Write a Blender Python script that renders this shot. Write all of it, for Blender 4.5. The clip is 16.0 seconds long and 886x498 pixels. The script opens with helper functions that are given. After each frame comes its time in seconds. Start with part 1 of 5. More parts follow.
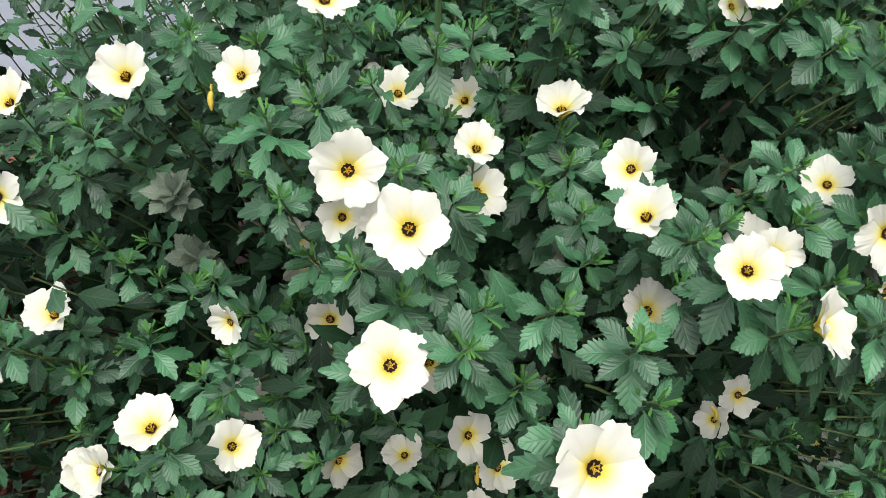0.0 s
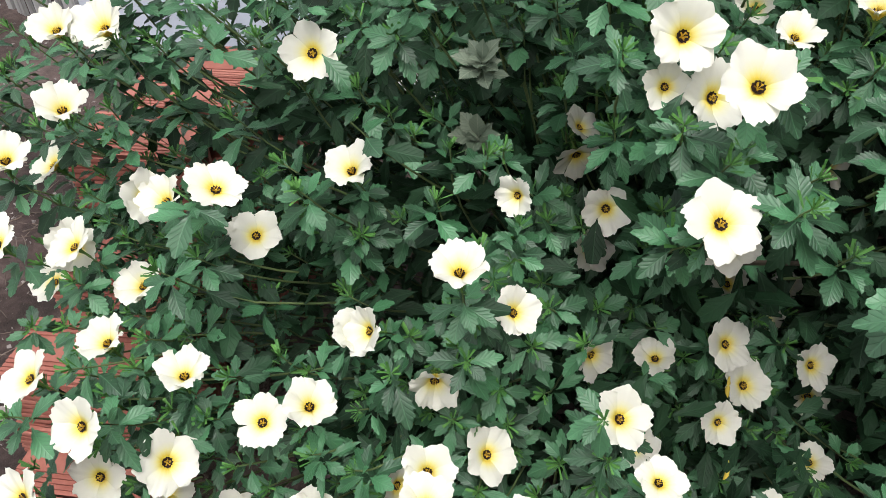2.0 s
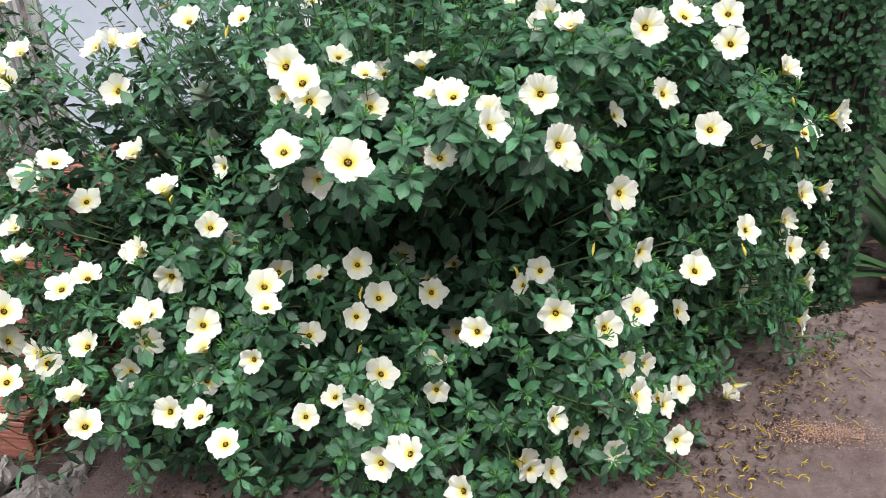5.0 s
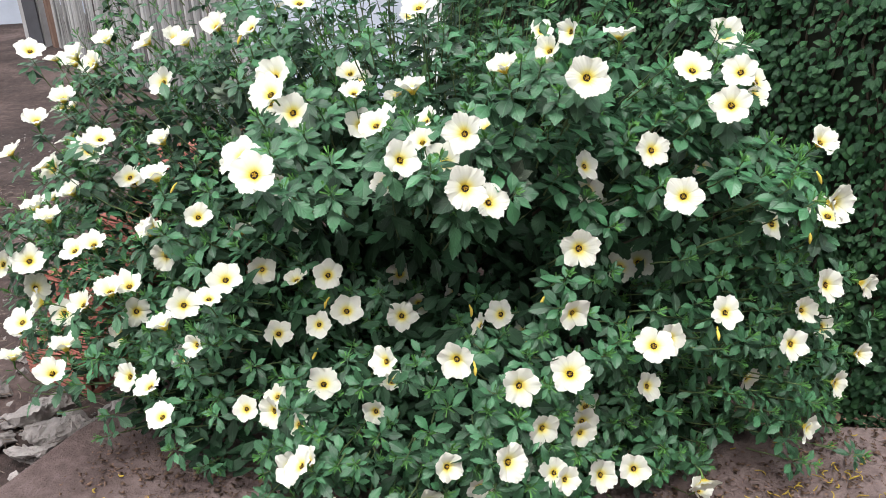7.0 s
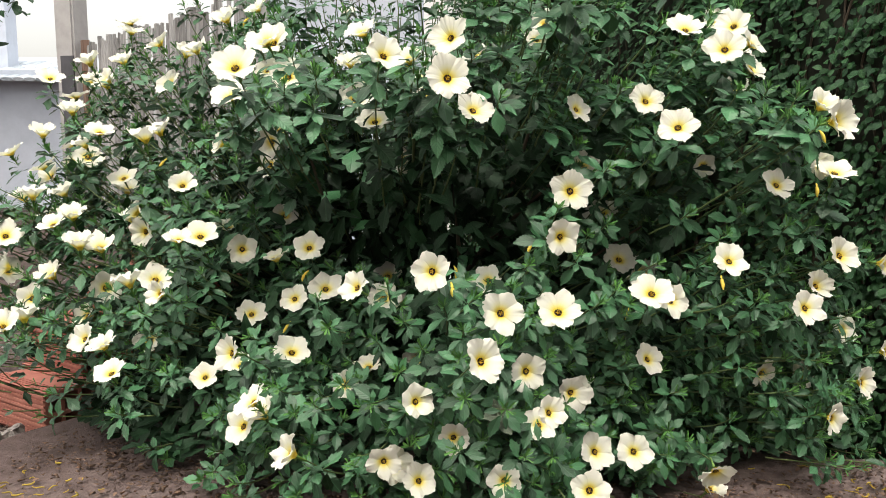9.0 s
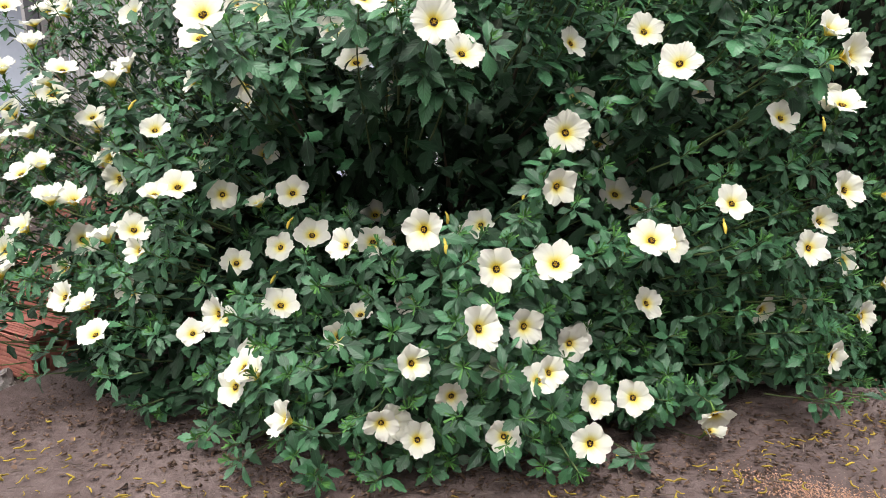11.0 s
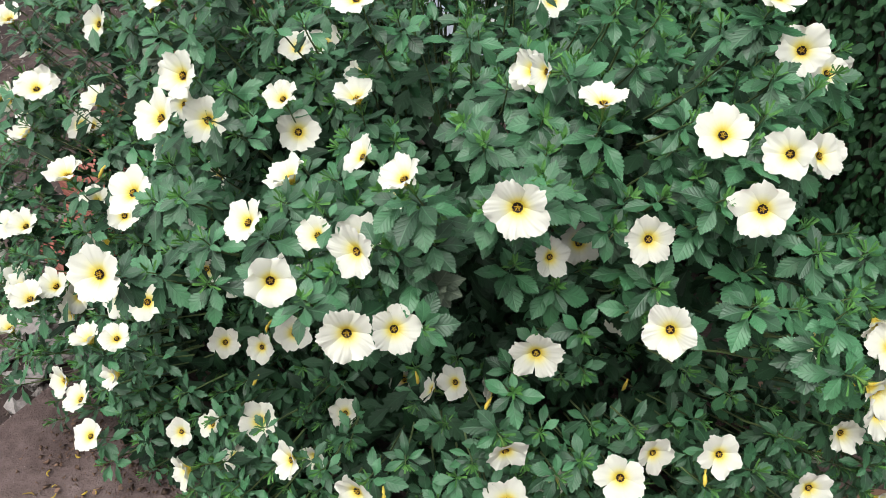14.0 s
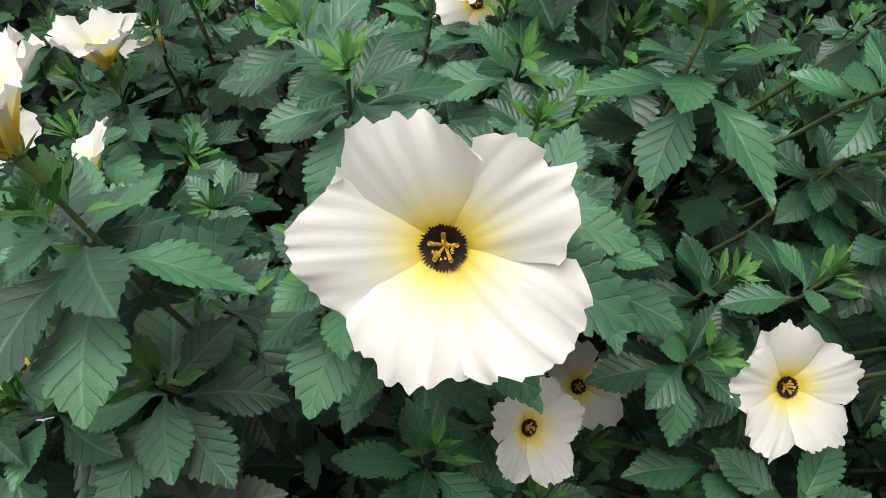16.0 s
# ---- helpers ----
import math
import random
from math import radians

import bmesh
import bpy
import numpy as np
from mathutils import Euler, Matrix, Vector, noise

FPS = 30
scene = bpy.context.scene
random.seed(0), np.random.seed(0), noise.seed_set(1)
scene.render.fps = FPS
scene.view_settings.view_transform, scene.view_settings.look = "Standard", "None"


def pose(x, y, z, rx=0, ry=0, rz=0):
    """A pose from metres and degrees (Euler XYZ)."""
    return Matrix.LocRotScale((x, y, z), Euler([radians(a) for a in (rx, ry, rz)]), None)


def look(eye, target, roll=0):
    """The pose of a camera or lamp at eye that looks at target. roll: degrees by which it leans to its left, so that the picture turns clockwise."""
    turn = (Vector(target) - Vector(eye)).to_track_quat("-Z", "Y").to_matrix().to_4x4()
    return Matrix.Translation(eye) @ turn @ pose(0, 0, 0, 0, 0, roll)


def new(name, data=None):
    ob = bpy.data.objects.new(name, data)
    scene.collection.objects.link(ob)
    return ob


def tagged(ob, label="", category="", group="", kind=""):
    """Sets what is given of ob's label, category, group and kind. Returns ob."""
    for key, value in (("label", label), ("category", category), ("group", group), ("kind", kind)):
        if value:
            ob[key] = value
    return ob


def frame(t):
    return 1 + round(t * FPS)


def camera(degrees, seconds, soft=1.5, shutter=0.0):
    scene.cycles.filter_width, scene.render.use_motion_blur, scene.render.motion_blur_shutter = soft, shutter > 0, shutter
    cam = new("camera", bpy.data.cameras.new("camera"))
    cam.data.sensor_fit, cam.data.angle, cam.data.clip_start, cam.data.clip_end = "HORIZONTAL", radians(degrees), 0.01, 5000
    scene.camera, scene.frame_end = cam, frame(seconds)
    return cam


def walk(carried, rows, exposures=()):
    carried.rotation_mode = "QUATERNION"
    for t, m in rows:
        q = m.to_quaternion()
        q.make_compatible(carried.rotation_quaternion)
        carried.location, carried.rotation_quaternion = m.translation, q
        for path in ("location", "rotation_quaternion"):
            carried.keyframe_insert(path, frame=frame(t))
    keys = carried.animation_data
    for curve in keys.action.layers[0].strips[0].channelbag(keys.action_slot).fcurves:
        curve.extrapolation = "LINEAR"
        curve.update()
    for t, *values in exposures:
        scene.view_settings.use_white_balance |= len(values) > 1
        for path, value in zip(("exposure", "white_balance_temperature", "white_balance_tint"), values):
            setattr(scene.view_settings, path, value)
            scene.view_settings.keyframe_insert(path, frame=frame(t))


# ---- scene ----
cam = camera(54.74, 16.0, 0.6)
PATH = [
    (0.0, pose(-0.3987, -0.5989, 0.8853, 49.133, 3.624, -29.804)),
    (0.5, pose(-0.4562, -0.5388, 0.8858, 50.631, 3.450, -33.859)),
    (1.0, pose(-0.5157, -0.5110, 0.8296, 52.410, 2.817, -31.348)),
    (1.5, pose(-0.5761, -0.5176, 0.8129, 51.793, 2.826, -25.955)),
    (2.0, pose(-0.5743, -0.5975, 0.8189, 50.646, 2.970, -21.460)),
    (2.5, pose(-0.5361, -0.7627, 0.8249, 52.437, 3.065, -18.077)),
    (3.0, pose(-0.5100, -0.8973, 0.8306, 55.621, 2.994, -18.270)),
    (3.5, pose(-0.4918, -1.0152, 0.8215, 58.464, 3.065, -20.580)),
    (4.0, pose(-0.4997, -1.1396, 0.8157, 60.528, 3.242, -21.556)),
    (4.5, pose(-0.4676, -1.2139, 0.8138, 62.432, 3.837, -21.450)),
    (4.7, pose(-0.4352, -1.2359, 0.8153, 63.204, 3.850, -20.743)),
    (6.8, pose(-0.0298, -1.2754, 0.8240, 64.705, 2.219, -0.534)),
    (7.0, pose(0.0084, -1.2911, 0.8192, 65.341, 2.004, 0.696)),
    (7.5, pose(0.0484, -1.2712, 0.7735, 69.787, 2.210, 1.646)),
    (8.0, pose(0.0528, -1.2813, 0.6641, 76.690, 1.677, 2.046)),
    (8.5, pose(0.0632, -1.3009, 0.4870, 81.554, 0.685, 2.415)),
    (9.0, pose(0.0549, -1.3358, 0.4404, 82.062, -0.102, 3.091)),
    (9.2, pose(0.0483, -1.3464, 0.4288, 81.656, -0.259, 3.388)),
    (11.3, pose(0.0443, -1.2558, 0.5436, 71.469, 1.631, 1.558)),
    (11.5, pose(0.0453, -1.2357, 0.6237, 68.817, 2.146, 1.973)),
    (12.0, pose(0.0666, -1.1748, 0.8479, 61.564, 3.918, 2.824)),
    (12.5, pose(0.1419, -1.1122, 0.9359, 57.318, 4.611, 6.767)),
    (13.0, pose(0.2478, -1.0415, 0.9925, 54.068, 4.932, 11.688)),
    (13.5, pose(0.2400, -0.9537, 1.0087, 50.887, 4.569, 12.321)),
    (14.0, pose(0.2182, -0.8616, 1.0004, 47.962, 4.204, 11.692)),
    (14.5, pose(0.2431, -0.7323, 0.9282, 47.426, 2.774, 14.052)),
    (15.0, pose(0.2116, -0.6001, 0.8318, 49.479, 1.774, 15.287)),
    (15.5, pose(0.1786, -0.5221, 0.7228, 52.896, 1.308, 12.144)),
    (16.0, pose(0.1637, -0.4970, 0.6780, 56.360, -0.021, 9.395)),
]
walk(cam, PATH, exposures=[(0.0, 0.84, 6500, 11), (1.0, 0.96, 6500, 12), (2.0, 0.86, 6500, 12), (2.5, 0.84, 6500, 11), (4.5, 1.00, 6400, 10), (8.0, 1.16, 6400, 12), (8.5, 1.14, 7100, 10), (9.2, 1.14, 7100, 10), (11.5, 1.14, 6500, 12), (13.0, 1.02, 6450, 12), (14.5, 0.84, 6500, 9), (15.0, 0.90, 6500, 10), (15.5, 0.84, 6500, 12), (16.0, 0.77, 6500, 14)])

# ---- world, sun and exposure ----
sky_world = bpy.data.worlds.new("overcast_sky")
scene.world = sky_world
sky_world.use_nodes = True
_nt = sky_world.node_tree
_sky = _nt.nodes.new("ShaderNodeTexSky")
_sky.sky_type = "NISHITA"
_sky.sun_disc = False
_sky.sun_elevation = radians(58)
_sky.sun_rotation = radians(200)
_sky.air_density = 1.0
_sky.dust_density = 6.0
_sky.ozone_density = 1.0
# high cloud greys the blue of the sky
_hsv = _nt.nodes.new("ShaderNodeHueSaturation")
_hsv.inputs["Saturation"].default_value = 0.45
_nt.links.new(_sky.outputs[0], _hsv.inputs["Color"])
_cloud = _nt.nodes.new("ShaderNodeMix")
_cloud.data_type = "RGBA"
_cloud.inputs[0].default_value = 0.5
# an overcast sky is brighter overhead than at the horizon
_tc = _nt.nodes.new("ShaderNodeTexCoord")
_sx = _nt.nodes.new("ShaderNodeSeparateXYZ")
_nt.links.new(_tc.outputs["Generated"], _sx.inputs[0])
_up = _nt.nodes.new("ShaderNodeValToRGB")
_up.color_ramp.elements[0].color = (0.44, 0.455, 0.47, 1)
_up.color_ramp.elements[1].color = (1.10, 1.115, 1.13, 1)
_nt.links.new(_sx.outputs[2], _up.inputs[0])
_gain = _nt.nodes.new("ShaderNodeVectorMath")
_gain.operation = "SCALE"
_gain.inputs["Scale"].default_value = 8.0
_nt.links.new(_up.outputs[0], _gain.inputs[0])
_nt.links.new(_gain.outputs[0], _cloud.inputs[7])
_nt.links.new(_hsv.outputs[0], _cloud.inputs[6])
_nt.links.new(_cloud.outputs[2], _nt.nodes["Background"].inputs[0])
_nt.nodes["Background"].inputs[1].default_value = 0.15

sun = new("sun", bpy.data.lights.new("sun", "SUN"))
sun.data.energy = 1.2
sun.data.angle = radians(25)
sun.data.color = (1.0, 0.99, 0.97)
sun.matrix_world = look((0.2, -0.8, 3.0), (0, 0, 0))

# ---- materials ----
def material(name, rough=0.6, metal=0.0, spec=0.5):
    m = bpy.data.materials.new(name)
    m.use_nodes = True
    b = m.node_tree.nodes["Principled BSDF"]
    b.inputs["Roughness"].default_value = rough
    b.inputs["Metallic"].default_value = metal
    b.inputs["Specular IOR Level"].default_value = spec
    return m, m.node_tree, b


def math_node(nt, op, a, b=0.0, c=0.0, clamp=False):
    n = nt.nodes.new("ShaderNodeMath")
    n.operation = op
    n.use_clamp = clamp
    for i, v in enumerate((a, b, c)):
        if isinstance(v, (int, float)):
            n.inputs[i].default_value = v
        else:
            nt.links.new(v, n.inputs[i])
    return n.outputs[0]


def ramp(nt, fac, stops):
    n = nt.nodes.new("ShaderNodeValToRGB")
    els = n.color_ramp.elements
    while len(els) < len(stops):
        els.new(0.5)
    for e, (p, c) in zip(els, stops):
        e.position, e.color = p, (*c, 1)
    nt.links.new(fac, n.inputs[0])
    return n.outputs[0]


def mix(nt, fac, a, b, how="MIX"):
    n = nt.nodes.new("ShaderNodeMix")
    n.data_type, n.blend_type = "RGBA", how
    for i, v in ((0, fac), (6, a), (7, b)):
        if isinstance(v, (int, float)):
            n.inputs[i].default_value = v
        elif isinstance(v, tuple):
            n.inputs[i].default_value = (*v, 1)
        else:
            nt.links.new(v, n.inputs[i])
    return n.outputs[2]


def noise_tex(nt, scale, detail=4.0, rough=0.6, coords="Object", stretch=None):
    tc = nt.nodes.new("ShaderNodeTexCoord")
    out = tc.outputs[coords]
    if stretch:
        mp = nt.nodes.new("ShaderNodeMapping")
        mp.inputs["Scale"].default_value = stretch
        nt.links.new(out, mp.inputs[0])
        out = mp.outputs[0]
    n = nt.nodes.new("ShaderNodeTexNoise")
    n.inputs["Scale"].default_value = scale
    n.inputs["Detail"].default_value = detail
    n.inputs["Roughness"].default_value = rough
    nt.links.new(out, n.inputs[0])
    return n.outputs[0]


def bump(nt, bsdf, height, strength, distance):
    n = nt.nodes.new("ShaderNodeBump")
    n.inputs["Strength"].default_value = strength
    n.inputs["Distance"].default_value = distance
    nt.links.new(height, n.inputs["Height"])
    nt.links.new(n.outputs[0], bsdf.inputs["Normal"])


def any_random(nt):
    """One random value a piece, whether it is an object or an island of a joined mesh."""
    oi = nt.nodes.new("ShaderNodeObjectInfo")
    ge = nt.nodes.new("ShaderNodeNewGeometry")
    return math_node(nt, "FRACT", math_node(nt, "ADD", oi.outputs["Random"], ge.outputs["Random Per Island"]))


def let_through(m, nt, b, colour, amount):
    """Thin leaves and petals pass part of the light."""
    tr = nt.nodes.new("ShaderNodeBsdfTranslucent")
    if isinstance(colour, tuple):
        tr.inputs[0].default_value = (*colour, 1)
    else:
        nt.links.new(colour, tr.inputs[0])
    ms = nt.nodes.new("ShaderNodeMixShader")
    ms.inputs[0].default_value = amount
    nt.links.new(b.outputs[0], ms.inputs[1])
    nt.links.new(tr.outputs[0], ms.inputs[2])
    nt.links.new(ms.outputs[0], nt.nodes["Material Output"].inputs[0])


def leaf_material(name, dark, light, vein, rough=0.45, spread=7.0, gloss=0.30):
    m, nt, b = material(name, rough, 0.0, gloss)
    uv = nt.nodes.new("ShaderNodeUVMap")
    sep = nt.nodes.new("ShaderNodeSeparateXYZ")
    nt.links.new(uv.outputs[0], sep.inputs[0])
    u = math_node(nt, "ABSOLUTE", math_node(nt, "SUBTRACT", sep.outputs[0], 0.5))
    v = sep.outputs[1]
    # side veins run forward from the midrib and bend towards the tip
    bend = math_node(nt, "MULTIPLY", math_node(nt, "POWER", u, 0.85), 0.48 * spread)
    phase = math_node(nt, "SUBTRACT", math_node(nt, "MULTIPLY", v, spread), bend)
    wave = math_node(nt, "ABSOLUTE", math_node(nt, "SINE", math_node(nt, "MULTIPLY", phase, math.pi)))
    line = math_node(nt, "MULTIPLY", wave, 4.5, clamp=True)
    rib = math_node(nt, "MULTIPLY", u, 26.0, clamp=True)
    thin = math_node(nt, "MULTIPLY", line, rib)
    quilt = math_node(nt, "MULTIPLY", math_node(nt, "POWER", wave, 0.6), math_node(nt, "MULTIPLY", u, 6.0, clamp=True))
    r = any_random(nt)
    blotch = noise_tex(nt, 60.0, 3.0)
    tone = math_node(nt, "ADD", math_node(nt, "MULTIPLY", math_node(nt, "POWER", r, 1.3), 0.80), math_node(nt, "MULTIPLY", blotch, 0.35), 0.0, True)
    col = mix(nt, tone, dark, light)
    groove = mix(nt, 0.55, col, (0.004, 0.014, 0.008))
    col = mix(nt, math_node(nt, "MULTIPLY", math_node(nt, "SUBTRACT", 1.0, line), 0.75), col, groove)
    col = mix(nt, math_node(nt, "MULTIPLY", math_node(nt, "SUBTRACT", 1.0, rib), 0.45), col, vein)
    speck = noise_tex(nt, 420.0, 2.0)
    col = mix(nt, math_node(nt, "MULTIPLY", math_node(nt, "GREATER_THAN", speck, 0.73), 0.30), col, (0.22, 0.22, 0.15))
    nt.links.new(col, b.inputs["Base Color"])
    sheen = math_node(nt, "ADD", rough - 0.11, math_node(nt, "MULTIPLY", noise_tex(nt, 150.0, 3.0), 0.22))
    nt.links.new(sheen, b.inputs["Roughness"])
    grain = noise_tex(nt, 900.0, 2.0)
    height = math_node(nt, "ADD", math_node(nt, "MULTIPLY", quilt, 0.8), math_node(nt, "MULTIPLY", thin, 0.7))
    height = math_node(nt, "ADD", height, math_node(nt, "MULTIPLY", grain, 0.18))
    bump(nt, b, math_node(nt, "ADD", height, math_node(nt, "MULTIPLY", blotch, 0.6)), 0.35, 0.0008)
    let_through(m, nt, b, mix(nt, 0.5, col, (0.06, 0.16, 0.02)), 0.06)
    return m


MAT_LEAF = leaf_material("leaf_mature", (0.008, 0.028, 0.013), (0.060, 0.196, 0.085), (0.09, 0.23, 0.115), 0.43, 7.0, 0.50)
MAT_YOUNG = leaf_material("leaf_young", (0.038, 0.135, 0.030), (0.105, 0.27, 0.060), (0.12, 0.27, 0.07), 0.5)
# inner leaves: the leaf colour darkened to hold the shade inside the bush
MAT_INNER_SHADE = leaf_material("leaf_inner_shade", (0.0045, 0.0150, 0.007), (0.021, 0.060, 0.027), (0.035, 0.09, 0.045), 0.52, 7.0, 0.18)
MAT_DRY = leaf_material("leaf_wilted", (0.05, 0.075, 0.050), (0.16, 0.20, 0.145), (0.22, 0.25, 0.18), 0.6)
MAT_FIG = leaf_material("fig_leaf", (0.007, 0.034, 0.015), (0.032, 0.098, 0.034), (0.06, 0.13, 0.05), 0.5, 5.0, 0.25)
MAT_STRAP = leaf_material("strap_leaf", (0.02, 0.05, 0.02), (0.05, 0.11, 0.04), (0.08, 0.14, 0.06), 0.45, 3.0)


def petal_material():
    m, nt, b = material("petal", 0.55, 0.0, 0.3)
    uv = nt.nodes.new("ShaderNodeUVMap")
    sep = nt.nodes.new("ShaderNodeSeparateXYZ")
    nt.links.new(uv.outputs[0], sep.inputs[0])
    rays = noise_tex(nt, 1.0, 2.0, 0.6, "UV", (16.0, 0.8, 1.0))
    v = math_node(nt, "ADD", sep.outputs[1], math_node(nt, "MULTIPLY", math_node(nt, "SUBTRACT", rays, 0.5), 0.09))
    r = any_random(nt)
    v = math_node(nt, "ADD", v, math_node(nt, "MULTIPLY", math_node(nt, "SUBTRACT", r, 0.5), 0.04))
    col = ramp(nt, v, [(0.0, (0.74, 0.68, 0.22)), (0.12, (0.80, 0.66, 0.12)), (0.19, (0.80, 0.62, 0.07)), (0.31, (0.80, 0.73, 0.30)),
                       (0.43, (0.76, 0.75, 0.54)), (0.58, (0.75, 0.75, 0.65)), (1.0, (0.745, 0.745, 0.67))])
    nt.links.new(col, b.inputs["Base Color"])
    veins = noise_tex(nt, 1.0, 3.0, 0.6, "UV", (9.0, 1.4, 1.0))
    bump(nt, b, veins, 0.22, 0.0006)
    let_through(m, nt, b, col, 0.30)
    return m


MAT_PETAL = petal_material()


def plain(name, dark, light, scale=30.0, rough=0.7, rel=0.3, dist=0.002, spec=0.4, stretch=None):
    """A surface of two tones in noise at two scales, with relief and a random tone for each piece."""
    m, nt, b = material(name, rough, 0.0, spec)
    big = noise_tex(nt, scale * 0.18, 3.0, 0.6, "Object", stretch)
    fine = noise_tex(nt, scale, 5.0, 0.65, "Object", stretch)
    r = any_random(nt)
    t = math_node(nt, "ADD", math_node(nt, "MULTIPLY", big, 0.7), math_node(nt, "MULTIPLY", fine, 0.5))
    t = math_node(nt, "ADD", t, math_node(nt, "MULTIPLY", math_node(nt, "SUBTRACT", r, 0.5), 0.35))
    t = math_node(nt, "MULTIPLY", math_node(nt, "SUBTRACT", t, 0.28), 1.6, 0.0, True)
    nt.links.new(mix(nt, t, dark, light), b.inputs["Base Color"])
    bump(nt, b, fine, rel, dist)
    return m


MAT_EYE = plain("eye_maroon", (0.010, 0.004, 0.004), (0.022, 0.007, 0.005), 900.0, 0.6)
MAT_STAMEN = plain("stamen_yellow", (0.45, 0.26, 0.01), (0.80, 0.55, 0.05), 900.0, 0.6)
MAT_CALYX = plain("calyx_green", (0.05, 0.12, 0.02), (0.16, 0.28, 0.06), 200.0, 0.6)
MAT_STEM = plain("stem", (0.042, 0.062, 0.020), (0.115, 0.165, 0.058), 60.0, 0.7)
MAT_SPENT = plain("spent_flower_yellow", (0.42, 0.30, 0.03), (0.78, 0.62, 0.10), 200.0, 0.6)
MAT_BARK = plain("woody_stem", (0.035, 0.028, 0.02), (0.11, 0.085, 0.06), 80.0, 0.85)
MAT_BRICK = plain("fired_clay", (0.20, 0.060, 0.042), (0.38, 0.155, 0.120), 45.0, 0.85, 0.35)
MAT_STONE = plain("broken_mortar", (0.075, 0.066, 0.062), (0.34, 0.31, 0.295), 60.0, 0.95, 0.9, 0.010)
MAT_WALL = plain("weathered_plaster", (0.40, 0.44, 0.51), (0.62, 0.665, 0.76), 9.0, 0.9, 0.25, 0.004)
MAT_WHITE = plain("white_plaster", (0.70, 0.70, 0.70), (0.82, 0.82, 0.82), 10.0, 0.85, 0.2, 0.003)
MAT_WOOD = plain("grey_split_wood", (0.085, 0.083, 0.08), (0.44, 0.435, 0.43), 30.0, 0.9, 0.5, 0.003, 0.3, (6.0, 6.0, 0.5))
MAT_RUST = plain("brown_wood", (0.10, 0.06, 0.045), (0.27, 0.18, 0.14), 30.0, 0.9, 0.5, 0.003, 0.3, (6.0, 6.0, 0.5))
MAT_CONCRETE = plain("grey_concrete", (0.20, 0.195, 0.19), (0.42, 0.41, 0.41), 14.0, 0.92, 0.35, 0.004)
MAT_DARKPAINT = plain("dark_tar_paint", (0.03, 0.03, 0.035), (0.075, 0.075, 0.085), 20.0, 0.7)
MAT_ROOF = plain("pale_roof_tile", (0.25, 0.30, 0.35), (0.50, 0.55, 0.60), 25.0, 0.8)
MAT_LITTER = plain("withered_petal", (0.15, 0.10, 0.015), (0.50, 0.37, 0.05), 80.0, 0.7)
MAT_DEADLEAF = plain("dead_leaf", (0.05, 0.03, 0.02), (0.20, 0.12, 0.08), 60.0, 0.85)
MAT_SAND = plain("brick_grit", (0.25, 0.13, 0.08), (0.55, 0.34, 0.24), 300.0, 0.9)


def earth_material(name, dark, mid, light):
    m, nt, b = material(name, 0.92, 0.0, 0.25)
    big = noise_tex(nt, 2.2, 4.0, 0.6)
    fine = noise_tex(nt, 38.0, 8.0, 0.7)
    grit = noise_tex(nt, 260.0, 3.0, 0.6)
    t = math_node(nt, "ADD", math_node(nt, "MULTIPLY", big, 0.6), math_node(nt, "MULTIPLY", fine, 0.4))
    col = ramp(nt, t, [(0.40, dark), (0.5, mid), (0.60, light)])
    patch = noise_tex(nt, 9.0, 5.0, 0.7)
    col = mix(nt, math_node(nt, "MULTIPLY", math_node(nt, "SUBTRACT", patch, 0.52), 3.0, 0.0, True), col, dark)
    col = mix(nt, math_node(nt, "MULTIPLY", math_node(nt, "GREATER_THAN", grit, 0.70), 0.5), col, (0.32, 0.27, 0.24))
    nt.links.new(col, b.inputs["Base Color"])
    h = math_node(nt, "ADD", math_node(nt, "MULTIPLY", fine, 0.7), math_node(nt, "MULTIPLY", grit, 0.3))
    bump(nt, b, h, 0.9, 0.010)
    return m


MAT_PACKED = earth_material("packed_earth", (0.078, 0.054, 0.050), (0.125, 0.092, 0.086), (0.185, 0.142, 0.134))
MAT_SOIL = earth_material("loose_soil", (0.024, 0.017, 0.015), (0.055, 0.038, 0.034), (0.115, 0.084, 0.076))
# for the added walls that block light
MAT_LIGHT_BLOCK = plain("light_block_plaster", (0.14, 0.12, 0.11), (0.24, 0.21, 0.19), 8.0, 0.9)
MAT_DEBRIS = plain("dry_twig", (0.045, 0.032, 0.026), (0.21, 0.165, 0.135), 50.0, 0.9)
# near-black wall colour stands in for the shade in gaps between fig leaves
MAT_FIG_GAP = plain("fig_gap_shade", (0.012, 0.014, 0.010), (0.035, 0.04, 0.028), 30.0, 0.95)

# ---- building helpers ----


def mesh_from(name, verts, faces, mat, uvs=None, smooth=False):
    me = bpy.data.meshes.new(name)
    me.from_pydata(verts, [], faces)
    if uvs is not None:
        layer = me.uv_layers.new(name="UVMap")
        loops = np.empty(len(me.loops), dtype=np.int32)
        me.loops.foreach_get("vertex_index", loops)
        layer.data.foreach_set("uv", np.asarray(uvs, dtype=np.float32)[loops].ravel())
    if smooth:
        me.polygons.foreach_set("use_smooth", [True] * len(me.polygons))
    me.materials.append(mat)
    me.update()
    return me


